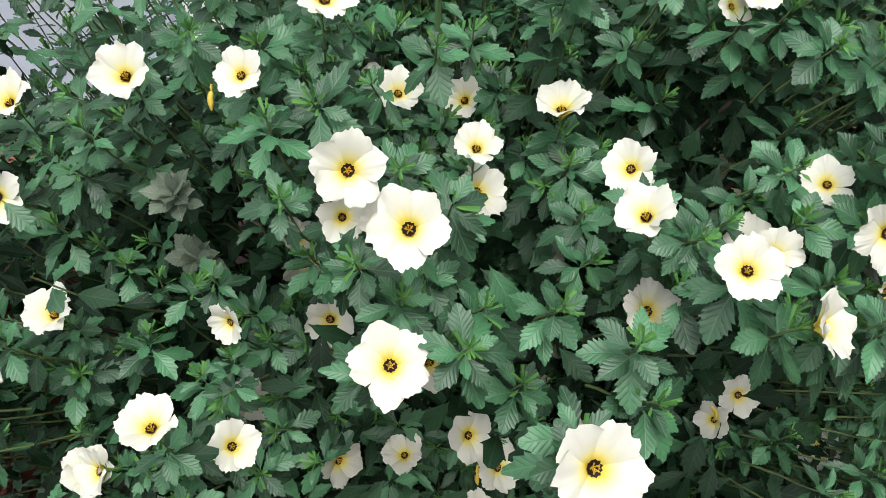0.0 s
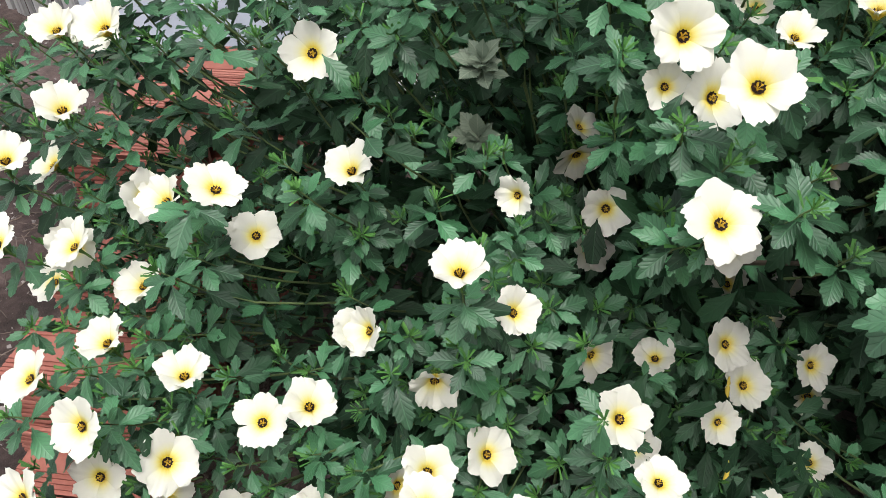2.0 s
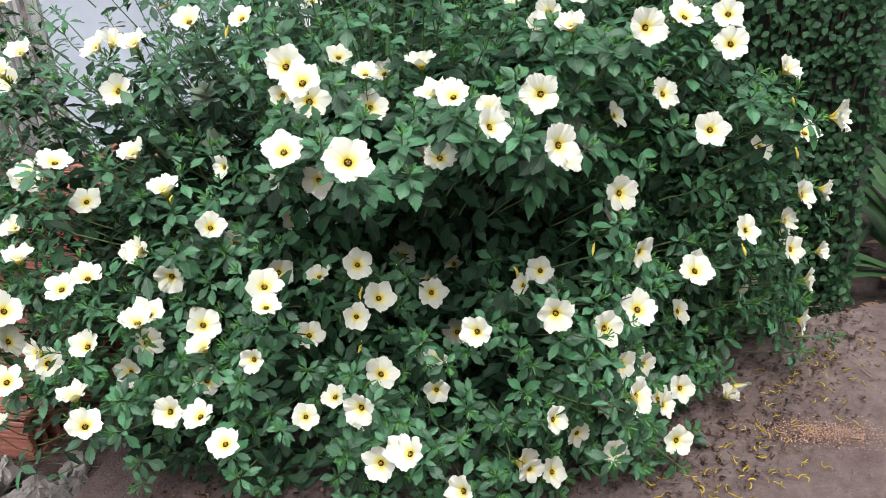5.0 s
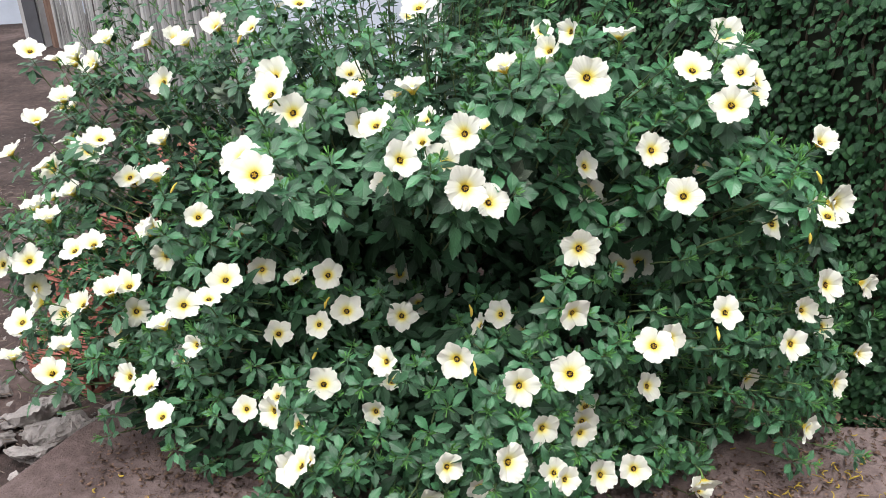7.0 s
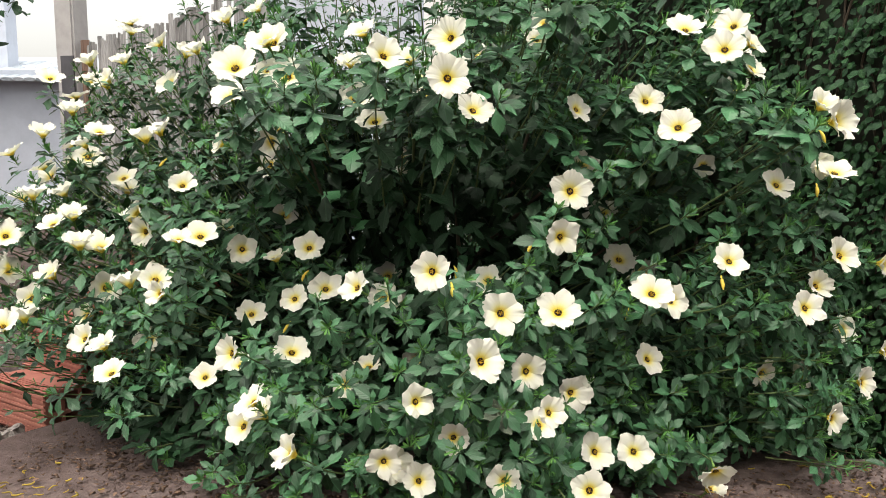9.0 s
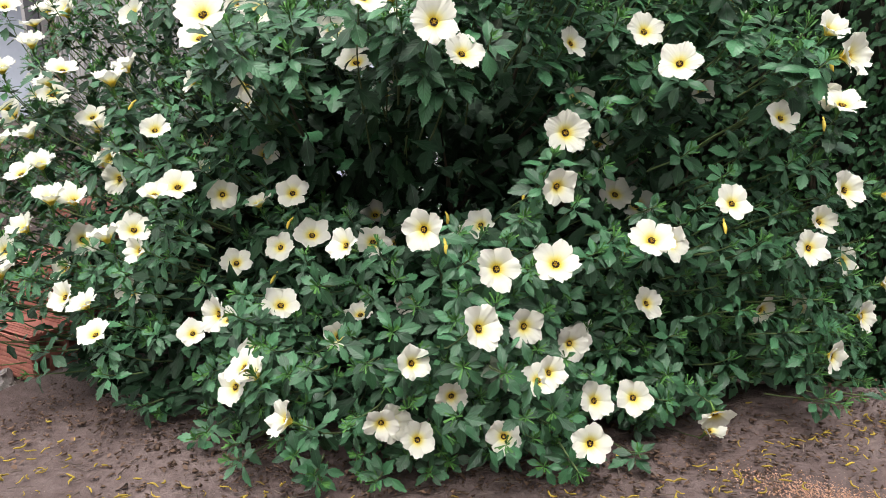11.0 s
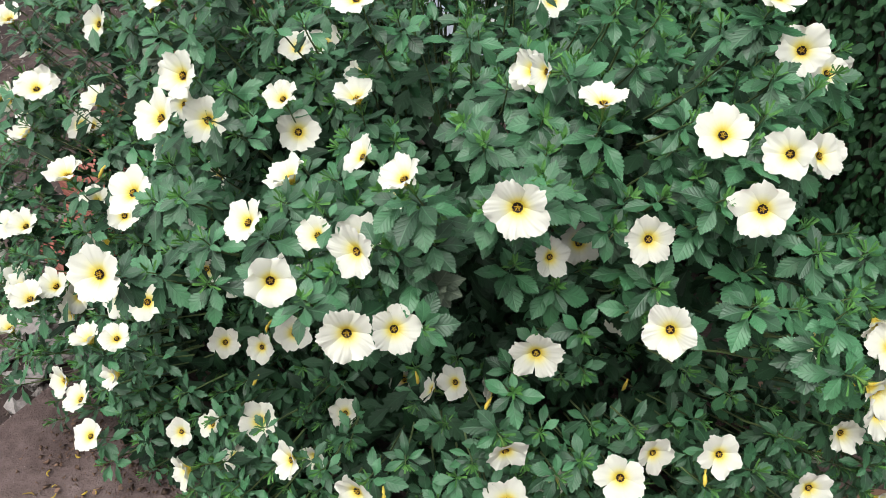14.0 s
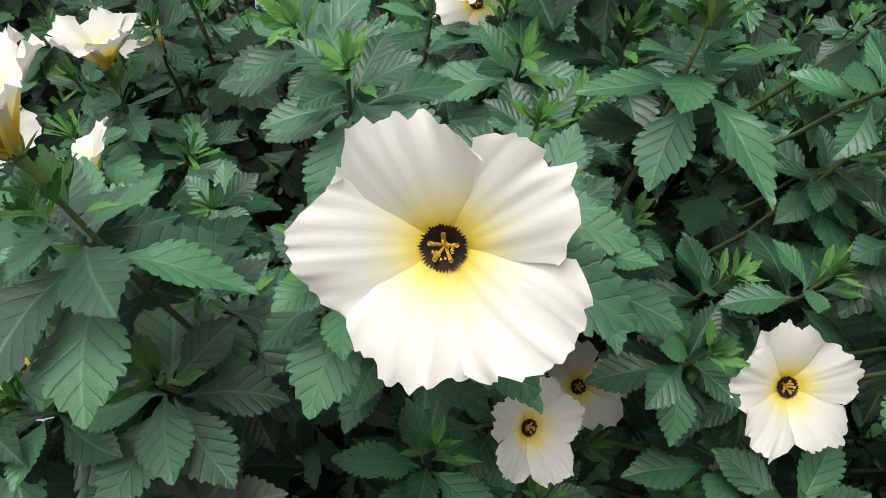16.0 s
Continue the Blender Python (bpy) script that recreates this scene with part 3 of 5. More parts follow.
def litter():
    """Withered yellow flowers that curled up and fell round the bush."""
    h = Heap()
    r = random.Random(9)
    for i in range(340):
        a = r.uniform(0, 1)
        x = -0.62 + 1.25 * a + r.gauss(0, 0.04)
        y = -0.32 - 0.24 * math.sin(min(1.0, a * 1.12) * math.pi) ** 0.8 + r.gauss(0, 0.045)
        if x < -0.56 or y < -0.66 or (x > 0.45 and y > -0.2):
            continue
        n = 6
        ln, w = r.uniform(0.010, 0.024), r.uniform(0.0007, 0.0015)
        ang, bend = r.uniform(0, 6.28), r.choice((-1, 1)) * r.uniform(0.6, 3.2)
        p = Vector((x, y, 0.006))
        pts = []
        for k in range(n):
            pts.append(p.copy())
            ang += bend / n
            p += Vector((math.cos(ang), math.sin(ang), 0.25 * math.sin(k * 1.3 + i))) * (ln / n)
            p.z = max(p.z, 0.005)
        v, f = tube(pts, [w * (0.4 + 0.6 * math.sin(math.pi * (k + 0.6) / n)) for k in range(n)], 4)
        h.add(v, f)
    tagged(new("fallen_flowers", h.mesh("fallen_flowers", MAT_LITTER)), "withered yellow curled flowers fallen on the packed earth", "litter", "", "stuff")
    h = Heap()
    for i in range(1050):
        x, y = r.uniform(0.45, 1.7), r.uniform(-0.28, 0.25)
        z = -0.095
        if i % 3:
            x, y, z = r.uniform(-0.55, 1.2), -0.20 - abs(r.gauss(0, 0.22)), 0.005
            if i % 2 and x > 0.3:
                continue
        if z < 0 and y < -0.17:
            z = 0.006
        v, f, uv = FIG_SHAPES[i % 3]
        s = r.uniform(0.003, 0.009) if z > 0 else r.uniform(0.015, 0.04)
        m = Matrix.Rotation(r.uniform(0, 6.28), 3, "Z") @ Matrix.Rotation(r.uniform(-0.5, 0.5), 3, "X")
        h.add((np.array(m) @ (v * s).T).T + np.array((x, y, z + 0.1 * s)), f, uv)
    for i in range(3000):
        # crumbs and bits of stem, thickest at the foot of the bush
        a = r.random()
        x = -0.60 + 1.3 * a
        y = -0.20 - 0.24 * math.sin(a * math.pi) + r.gauss(0, 0.06)
        if x > 0.5 and y > -0.18 or y < -0.9 or x < -0.56 + 0.5 * max(0.0, -y - 0.2) * -1:
            continue
        s = r.uniform(0.0012, 0.0042)
        pts = [Vector((x, y, 0.004)) + Vector((r.uniform(-1, 1) * 1.6, r.uniform(-1, 1) * 1.6, r.uniform(-0.4, 0.7))) * s for _ in range(4)]
        h.add([tuple(p) for p in pts], [(0, 1, 2), (0, 2, 3), (0, 3, 1), (1, 3, 2)])
    tagged(new("dead_leaves", h.mesh("dead_leaves", MAT_DEADLEAF)), "small brown dead leaves and twigs scattered on earth", "litter", "", "stuff")
    h = Heap()
    for i in range(2600):
        x, y = r.gauss(0.41, 0.042), r.gauss(-0.47, 0.018)
        y -= 0.45 * (x - 0.40)
        s = r.uniform(0.0006, 0.0017)
        pts = [Vector((x, y, 0.004)) + Vector((r.uniform(-1, 1), r.uniform(-1, 1), r.uniform(-0.5, 1))) * s for _ in range(4)]
        h.add([tuple(p) for p in pts], [(0, 1, 2), (0, 2, 3), (0, 3, 1), (1, 3, 2)])
    tagged(new("brick_grit", h.mesh("brick_grit", MAT_SAND, False)), "orange patch of crumbled brick grit on earth", "grit", "", "stuff")


# ---- creeping fig on the wall ----
def simple_leaf(wide, fold, curl):
    verts, uvs, faces = [], [], []
    n = 5
    for i in range(n + 1):
        t = i / n
        w = wide * math.sin(math.pi * (t * 0.94 + 0.03) ** 0.8)
        z = -curl * (t - 0.3) ** 2
        verts += [(-w, t, z + fold * w), (w, t, z + fold * w), (0, t, z)]
        uvs += [(0.5 - 0.5 * w / wide, t), (0.5 + 0.5 * w / wide, t), (0.5, t)]
    for i in range(n):
        a, b = 3 * i, 3 * (i + 1)
        faces += [(a + 2, b + 2, b, a), (a + 1, b + 1, b + 2, a + 2)]
    return np.array(verts), faces, np.array(uvs)


FIG_SHAPES = [simple_leaf(0.36, 0.12, 0.25), simple_leaf(0.42, 0.2, 0.1), simple_leaf(0.32, 0.05, 0.4)]
litter()


def creeping_fig():
    fig = empty("creeping_fig", on_line(0.6, 0.0, 0.02), "dense dark green creeping fig clinging to a wall", "climbing plant")
    back = fig.location.copy()
    shapes = [mesh_from("leaf", v.tolist(), f, MAT_FIG, uv, True) for v, f, uv in FIG_SHAPES]
    h = Heap()
    r = random.Random(21)
    singles = 0
    for i in range(29000):
        s = r.uniform(-0.01, 1.24)
        z = -0.10 + 1.45 * r.random() ** 1.15
        lump = noise.noise(Vector((s * 7, z * 7, 0)))
        off = 0.012 + 0.022 * lump + r.uniform(-0.008, 0.02)
        size = r.uniform(0.009, 0.0155) * (1.12 if s > 0.6 else 1.0)
        tilt = r.gauss(0.55, 0.35) + 0.4 * lump
        swing = r.gauss(0.0, 0.75) + 1.2 * noise.noise(Vector((s * 5, z * 5, 4)))
        way = (Vector((0, 0, -1)) * math.cos(swing) + ALONG * math.sin(swing)) * math.cos(tilt) + OUT * math.sin(tilt)
        turn = frame_of(way, OUT + Vector((0, 0, 0.5)))
        p = on_line(s, z, off)
        if singles < 300 and 0.35 < s < 0.75 and 0.42 < z < 0.72 and off > 0.016:
            singles += 1
            part("leaf", shapes[i % 3], None, fig, "", Matrix.Translation(p - back) @ (turn * size).to_4x4())
            continue
        v, f, uv = FIG_SHAPES[i % 3]
        h.add((np.array(turn) @ (v * size).T).T + np.array(p - back), f, uv)
    part("foliage", h.mesh("foliage", MAT_FIG), None, fig, "", None, "stuff")
    h = Heap()
    for i in range(60):
        s = r.uniform(0, 1.2)
        p = on_line(s, -0.1, 0.006) - back
        pts = []
        for k in range(9):
            pts.append(p.copy())
            p = p + Vector((0, 0, 0.16)) + ALONG * r.uniform(-0.05, 0.05)
        v, f = tube(pts, [0.003 - 0.0002 * k for k in range(9)], 4)
        h.add(v, f)
    part("vine", h.mesh("vine", MAT_BARK), None, fig, "", None, "stuff")


creeping_fig()


# ---- strap-leaved plants in the corner and behind the bush ----
def strap_plant(x, y, z, count, length, seed, label):
    plant = empty("strap_plant", (x, y, z), label, "plant")
    r = random.Random(seed)
    for i in range(count):
        az, el = r.uniform(0, 6.28), r.uniform(0.5, 1.35)
        ln, w = length * r.uniform(0.6, 1.0), r.uniform(0.010, 0.019)
        verts, uvs, faces = [], [], []
        p = Vector((r.uniform(-0.03, 0.03), r.uniform(-0.03, 0.03), 0))
        n = 8
        for k in range(n + 1):
            t = k / n
            d = Vector((math.cos(az) * math.cos(el), math.sin(az) * math.cos(el), math.sin(el)))
            side = Vector((-math.sin(az), math.cos(az), 0)) * w * math.sin(math.pi * (0.12 + 0.87 * t)) ** 0.6
            up = side.cross(d).normalized() * -0.004
            verts += [tuple(p - side), tuple(p + side), tuple(p + up)]
            uvs += [(0, t), (1, t), (0.5, t)]
            p = p + d * (ln / n)
            el -= r.uniform(0.08, 0.2)
        for k in range(n):
            a, b = 3 * k, 3 * (k + 1)
            faces += [(a + 2, b + 2, b, a), (a + 1, b + 1, b + 2, a + 2)]
        part("leaf", mesh_from("leaf", verts, faces, MAT_STRAP, uvs, True), None, plant)


strap_plant(1.02, -0.06, -0.10, 26, 0.62, 4, "dark green strap-leaved plant beside the wall end")
strap_plant(1.35, 0.25, -0.10, 26, 0.8, 5, "tall dark strap-leaved plant in the shaded corner")


def sword_plant():
    """Upright sword-shaped leaves that stand among the stems."""
    plant = empty("sword_plant", (-0.10, 0.075, -0.05), "few upright grey-green sword-like leaves among the stems", "plant")
    back = Vector(plant.location)
    for tip, foot, wide in (((-0.045, 0.070, 0.540), (-0.115, 0.050, 0.0), 0.011), ((-0.02, 0.10, 0.43), (-0.09, 0.09, 0.0), 0.012), ((-0.16, 0.12, 0.40), (-0.12, 0.09, 0.0), 0.010)):
        a, b = Vector(foot), Vector(tip)
        verts, uvs, faces = [], [], []
        for k in range(11):
            t = k / 10
            w = wide * (0.7 + 0.3 * math.sin(math.pi * t)) * min(1.0, (1.02 - t) * 4) ** 0.6
            p = a.lerp(b, t) + Vector((0, -0.02 * math.sin(math.pi * t), 0)) - back
            verts += [tuple(p + Vector((-w, 0.004, 0))), tuple(p + Vector((w, 0.004, 0))), tuple(p)]
            uvs += [(0, t), (1, t), (0.5, t)]
        for k in range(10):
            m, n = 3 * k, 3 * (k + 1)
            faces += [(m + 2, n + 2, n, m), (m + 1, n + 1, n + 2, m + 2)]
        part("leaf", mesh_from("leaf", verts, faces, MAT_STRAP, uvs, True), None, plant)


sword_plant()


def leafy_mass(name, centre, spread, count, size, seed, label, category, trunk_from=None):
    """A shrub or tree: woody stems, and a crown of many single leaves with gaps."""
    thing = empty(name, trunk_from or (centre[0], centre[1], -0.12), label, category)
    back = Vector(thing.location)
    r = random.Random(seed)
    clumps = [Vector((r.gauss(0, spread[0]), r.gauss(0, spread[1]), r.gauss(0, spread[2]))) + Vector(centre) for _ in range(max(6, count // 70))]
    h, hw = Heap(), Heap()
    for c in clumps:
        mid = back.lerp(c, 0.5) + Vector((r.uniform(-0.1, 0.1), r.uniform(-0.1, 0.1), 0.1))
        pts = [back, back.lerp(mid, 0.6) - back * 0, mid, c]
        v, f = tube([q - back for q in pts], [0.012, 0.009, 0.006, 0.002], 5)
        hw.add(v, f)
    for i in range(count):
        c = r.choice(clumps) + Vector((r.gauss(0, 0.09), r.gauss(0, 0.09), r.gauss(0, 0.08)))
        if c.z < -0.08:
            c.z = -0.08
        way = Vector((r.uniform(-1, 1), r.uniform(-1, 1), r.uniform(-1.1, 0.5)))
        turn = frame_of(way, Vector((r.uniform(-0.5, 0.5), r.uniform(-0.8, 0.2), 1)))
        v, f, uv = FIG_SHAPES[i % 3]
        h.add((np.array(turn) @ (v * size * r.uniform(0.6, 1.2)).T).T + np.array(c - back), f, uv)
    part("trunk", hw.mesh("trunk", MAT_BARK), None, thing)
    part("crown", h.mesh("crown", MAT_FIG), None, thing, "", None, "stuff")


leafy_mass("shrub", (1.9, 0.7, 0.55), (0.45, 0.3, 0.35), 3000, 0.06, 31, "dark shaded shrub behind the wall end", "shrub")
leafy_mass("shrub", (2.6, 0.1, 0.5), (0.35, 0.22, 0.25), 1800, 0.06, 32, "dark leafy shrub in the shaded corner", "shrub")
leafy_mass("tree", (-3.05, 4.0, 1.42), (0.12, 0.15, 0.16), 420, 0.075, 33, "leafy tree branch hanging beside the house", "tree", (-4.4, 4.0, -0.12))

# ---- the flowering bush ----
ROOT = Vector((-0.06, 0.06, 0.0))
bush = empty("flowering_bush", ROOT, "dense green bush covered with cream flowers with dark eyes", "bush")
CORE = Vector((-0.06, 0.12, 0.16))
TIPS = []  # places of flowers and how they face


def petal_shape(seed, nu=16, nv=8):
    """One petal of a flower of radius one: a broad wedge that flares out of the funnel, with a blunt, crumpled rim."""
    r = random.Random(seed)
    ph, amp, point = r.uniform(0, 6.28), r.uniform(0.02, 0.07), r.uniform(0.0, 0.06)
    lean = r.uniform(-0.10, 0.10)
    verts, uvs, faces = [], [], []
    for j in range(nv + 1):
        v = j / nv
        for i in range(nu + 1):
            u = 2 * i / nu - 1
            w = 0.10 + 0.80 * v * (1 - 0.47 * v)
            rim = 0.97 - 0.28 * abs(u) ** 2.3 - 0.10 * abs(u) ** 8 + point * math.exp(-((u - lean) * 3.2) ** 2)
            rim += 0.09 * noise.noise(Vector((u * 2.0, seed * 3.1, 0.5))) + 0.075 * noise.noise(Vector((u * 6.0, seed * 7.7, 2.5))) + 0.050 * noise.noise(Vector((u * 15.0, seed * 5.3, 4.5)))
            y = v * (1 + (rim - 1) * v ** 2)
            x = u * w + lean * 0.4 * v * v
            z = 0.64 * v ** 0.78 - 0.14 * v ** 3 + 0.05 * u * v + amp * math.sin(4.2 * u + ph) * v ** 3 - 0.06 * u * u * v
            # long shallow pleats that run to the rim, and a crumpled hem
            z += 0.030 * noise.noise(Vector((u * 5.0, v * 1.2, seed))) * v + 0.070 * noise.noise(Vector((u * 6.5, v * 1.5, seed))) * v ** 4 + 0.050 * noise.noise(Vector((u * 17.0, v * 3.0, seed))) * v ** 6
            verts.append((x, y, z))
            uvs.append((0.5 + 0.5 * u, math.hypot(x, y)))
    for j in range(nv):
        for i in range(nu):
            a = j * (nu + 1) + i
            faces.append((a, a + 1, a + nu + 2, a + nu + 1))
    return mesh_from("petal", verts, faces, MAT_PETAL, uvs, True)


PETALS = [petal_shape(k) for k in range(14)]
PETALS_FINE = [petal_shape(k, 30, 12) for k in range(14)]
NEAR = Vector((0.15, -0.36, 0.53))


def throat_shape(n):
    """The dark eye at the bottom of the funnel, with a ragged outline."""
    r = random.Random(6)
    verts, faces = [], []
    for q in (0.004, 0.06, 0.10, 0.145, 0.165):
        for k in range(n):
            a = 2 * math.pi * k / n
            p = q if q < 0.16 else q + (0.014 if k % 2 else -0.012) * r.uniform(0.1, 1.7)
            verts.append((math.cos(a) * p, math.sin(a) * p, 0.64 * p ** 0.78 + 0.004))
    for j in range(4):
        for k in range(n):
            k2 = (k + 1) % n
            faces.append((j * n + k, j * n + k2, (j + 1) * n + k2, (j + 1) * n + k))
    return mesh_from("throat", verts, faces, MAT_EYE, None, True)


def stamen_shape():
    h = Heap()
    r = random.Random(2)
    for k in range(5):
        a = 2 * math.pi * k / 5
        p0 = Vector((0, 0, 0.02))
        p1 = Vector((math.cos(a) * 0.05, math.sin(a) * 0.05, 0.16))
        p2 = Vector((math.cos(a) * 0.105, math.sin(a) * 0.105, 0.215))
        v, f = tube([p0, p1, p2], [0.012, 0.012, 0.020], 5)
        h.add(v, f)
    for k in range(26):
        a, q = r.uniform(0, 6.28), 0.075 * math.sqrt(r.random())
        p = Vector((math.cos(a) * q, math.sin(a) * q, 0.24 + r.uniform(-0.02, 0.03)))
        s = 0.017
        h.add([tuple(p + Vector(d) * s) for d in ((1, 0, 0), (-0.5, 0.8, 0), (-0.5, -0.8, 0), (0, 0, 1))], [(0, 1, 3), (1, 2, 3), (2, 0, 3), (0, 2, 1)])
    return h.mesh("stamen", MAT_STAMEN)


def calyx_shape():
    h = Heap()
    v, f = tube([Vector((0, 0, -0.62)), Vector((0.02, 0, -0.3)), Vector((0, 0, -0.10)), Vector((0, 0, 0.03))], [0.045, 0.05, 0.085, 0.06], 8)
    h.add(v, f)
    for k in range(5):
        a = 2 * math.pi * (k + 0.5) / 5
        c, s = math.cos(a), math.sin(a)
        pts = []
        for t, w in ((0.0, 0.07), (0.5, 0.06), (1.0, 0.005)):
            q, z = 0.07 + 0.26 * t, -0.06 + 0.14 * t
            pts += [(c * q - s * w, s * q + c * w, z), (c * q + s * w, s * q - c * w, z)]
        h.add(pts, [(0, 1, 3, 2), (2, 3, 5, 4)])
    return h.mesh("flower", MAT_CALYX)


STAMENS, CALYX, THROAT, THROAT_FINE = stamen_shape(), calyx_shape(), throat_shape(22), throat_shape(84)
_fr = random.Random(77)


def facing(x, y, z):
    """Flowers look outwards low on the bush and upwards near its top."""
    out = Vector((x + 0.05, (y - 0.22) * 1.0, 0))
    out = out.normalized()
    k = min(1.0, max(0.0, (z - 0.05) / 0.5))
    n = out * (0.95 - 0.35 * k) + Vector((0, -0.16, 0)) + Vector((0, 0, 0.40 + 0.75 * k * k + 1.1 * max(0.0, -0.25 - x)))
    return n.normalized()


def flower(x, y, z, size=0.0450, face=None, spin=None, cup=1.0):
    n = Vector(face).normalized() if face else (facing(x, y, z) + Vector((_fr.gauss(0, 0.17), _fr.gauss(0, 0.12), _fr.gauss(0, 0.17)))).normalized()
    TIPS.append((Vector((x, y, z)), n, size / 2))
    r = size / 2 * (1.0 if face else _fr.uniform(0.93, 1.08))
    turn = n.to_track_quat("Z", "Y").to_matrix().to_4x4() @ Matrix.Rotation(spin if spin is not None else _fr.uniform(0, 6.28), 4, "Z")
    # the eye of the flower lies a little behind its rim
    ob = part("flower", CALYX, None, bush, "cream flower with yellow ring and dark eye", Matrix.Translation(Vector((x, y, z)) - n * r * 0.12 - ROOT) @ turn @ Matrix.Scale(r, 4))
    wide = 1.03 / cup ** 0.2
    close = (Vector((x, y, z)) - NEAR).length < 0.17
    for k in range(5):
        a = 2 * math.pi * k / 5 + _fr.uniform(-0.10, 0.10)
        m = Matrix.Rotation(a, 4, "Z") @ Matrix.Diagonal((_fr.uniform(0.90, 1.06), wide * _fr.uniform(0.94, 1.06), _fr.uniform(0.92, 1.06) * cup, 1))
        part("petal", _fr.choice(PETALS_FINE if close else PETALS), None, ob, "", m)
    part("throat", THROAT_FINE if close else THROAT, None, ob, "dark maroon eye", Matrix.Diagonal((1, 1, 1.12 * cup, 1)))
    part("stamen", STAMENS, None, ob, "yellow stamens", Matrix.Diagonal((1, 1, cup, 1)))


flower(0.245, -0.260, 0.474, 0.0456, (0.18, -0.79, 0.58))
flower(-0.271, -0.257, 0.479, 0.0515, (-0.13, -0.58, 0.81))
flower(-0.061, -0.398, 0.517, 0.0451, (0.42, -0.74, 0.53), cup=1.30)
flower(0.010, -0.425, 0.493, 0.0500, (0.23, -0.92, 0.33))
flower(-0.232, -0.223, 0.549, 0.0540, (-0.30, -0.57, 0.76), cup=1.30)
flower(0.012, -0.377, 0.539, 0.0455, (-0.38, -0.84, 0.38))
flower(-0.188, -0.197, 0.280, 0.0436, (0.03, -0.74, 0.67))
flower(-0.137, -0.145, 0.526, 0.0390, (-0.03, -0.37, 0.93), cup=1.75)
flower(-0.192, -0.295, 0.160, 0.0488, (0.20, -0.53, 0.82))
flower(0.150, -0.317, 0.368, 0.0506, (0.18, -0.93, 0.32))
flower(-0.203, -0.224, 0.215, 0.0395, (-0.09, -0.83, 0.54))
flower(-0.301, -0.305, 0.129, 0.0373, (-0.04, -0.71, 0.70))
flower(0.234, -0.159, 0.262, 0.0483, (0.17, -0.73, 0.66))
flower(-0.260, -0.107, 0.388, 0.0430, (-0.49, -0.78, 0.40), cup=1.30)
flower(-0.239, -0.173, 0.260, 0.0383, (-0.24, -0.21, 0.95), cup=1.30)
flower(-0.240, -0.151, 0.555, 0.0538, (-0.23, -0.78, 0.58), cup=1.30)
flower(-0.417, -0.174, 0.423, 0.0465, (-0.10, -0.14, 0.99), cup=1.75)
flower(-0.165, -0.205, 0.225, 0.0470, (0.10, -0.67, 0.74))
flower(-0.086, -0.202, 0.214, 0.0448, (0.09, -0.81, 0.57))
flower(-0.351, -0.307, 0.236, 0.0357, (-0.45, -0.80, 0.38), cup=1.75)
flower(-0.293, -0.154, 0.272, 0.0433, (0.21, -0.95, 0.21))
flower(0.144, -0.376, 0.597, 0.0484, (0.02, -0.92, 0.38))
flower(-0.222, -0.399, 0.505, 0.0548, (-0.04, -0.75, 0.67))
flower(-0.227, -0.318, 0.110, 0.0357, (-0.07, -0.58, 0.81))
flower(-0.335, -0.097, 0.418, 0.0361, (-0.80, -0.49, 0.33), cup=1.30)
flower(-0.269, -0.201, 0.188, 0.0427, (0.14, -0.68, 0.72))
flower(-0.089, -0.407, 0.265, 0.0420, (-0.57, -0.61, 0.55), cup=1.30)
flower(-0.432, -0.143, 0.295, 0.0468, (-0.38, -0.92, 0.08), cup=1.75)
flower(0.240, -0.370, 0.255, 0.0491, (0.01, -0.67, 0.74))
flower(0.329, -0.353, 0.291, 0.0416, (0.22, -0.78, 0.58))
flower(-0.251, -0.071, 0.311, 0.0412, (0.10, -0.80, 0.60))
flower(-0.451, -0.031, 0.432, 0.0455, (-0.29, -0.28, 0.91), cup=1.75)
flower(0.422, -0.339, 0.235, 0.0425, (0.26, -0.86, 0.44))
flower(-0.321, -0.245, 0.300, 0.0495, (0.16, -0.58, 0.80))
flower(-0.219, -0.165, 0.510, 0.0531, (0.04, -0.85, 0.53))
flower(0.333, -0.280, 0.534, 0.0498, (-0.18, -0.82, 0.54))
flower(-0.537, -0.150, 0.313, 0.0455, (0.05, -0.37, 0.93), cup=1.75)
flower(-0.372, -0.163, 0.360, 0.0425, (0.13, -0.66, 0.74), cup=1.30)
flower(0.068, -0.434, 0.245, 0.0472, (0.23, -0.90, 0.36))
flower(-0.468, -0.092, 0.316, 0.0457, (-0.79, -0.21, 0.57), cup=1.30)
flower(0.132, -0.405, 0.240, 0.0509, (0.07, -0.71, 0.70))
flower(-0.619, -0.105, 0.338, 0.0455, (0.02, -0.12, 0.99), cup=1.75)
flower(-0.407, -0.187, 0.232, 0.0486, (0.30, -0.59, 0.75))
flower(-0.456, 0.032, 0.511, 0.0496, (-0.40, -0.69, 0.61))
flower(0.036, -0.387, 0.460, 0.0443, (0.36, -0.68, 0.63))
flower(-0.133, -0.136, 0.481, 0.0475, (0.29, -0.76, 0.58))
flower(-0.084, -0.274, 0.523, 0.0437, (-0.34, -0.09, 0.93), cup=1.75)
flower(-0.101, -0.246, 0.128, 0.0399, (-0.12, -0.35, 0.93), cup=1.30)
flower(-0.417, -0.193, 0.148, 0.0430, (0.12, -0.75, 0.65))
flower(-0.534, 0.019, 0.360, 0.0455, (-0.08, -0.58, 0.81))
flower(-0.004, -0.447, 0.292, 0.0448, (-0.31, -0.92, 0.24))
flower(-0.573, -0.139, 0.302, 0.0455, (-0.16, -0.45, 0.88))
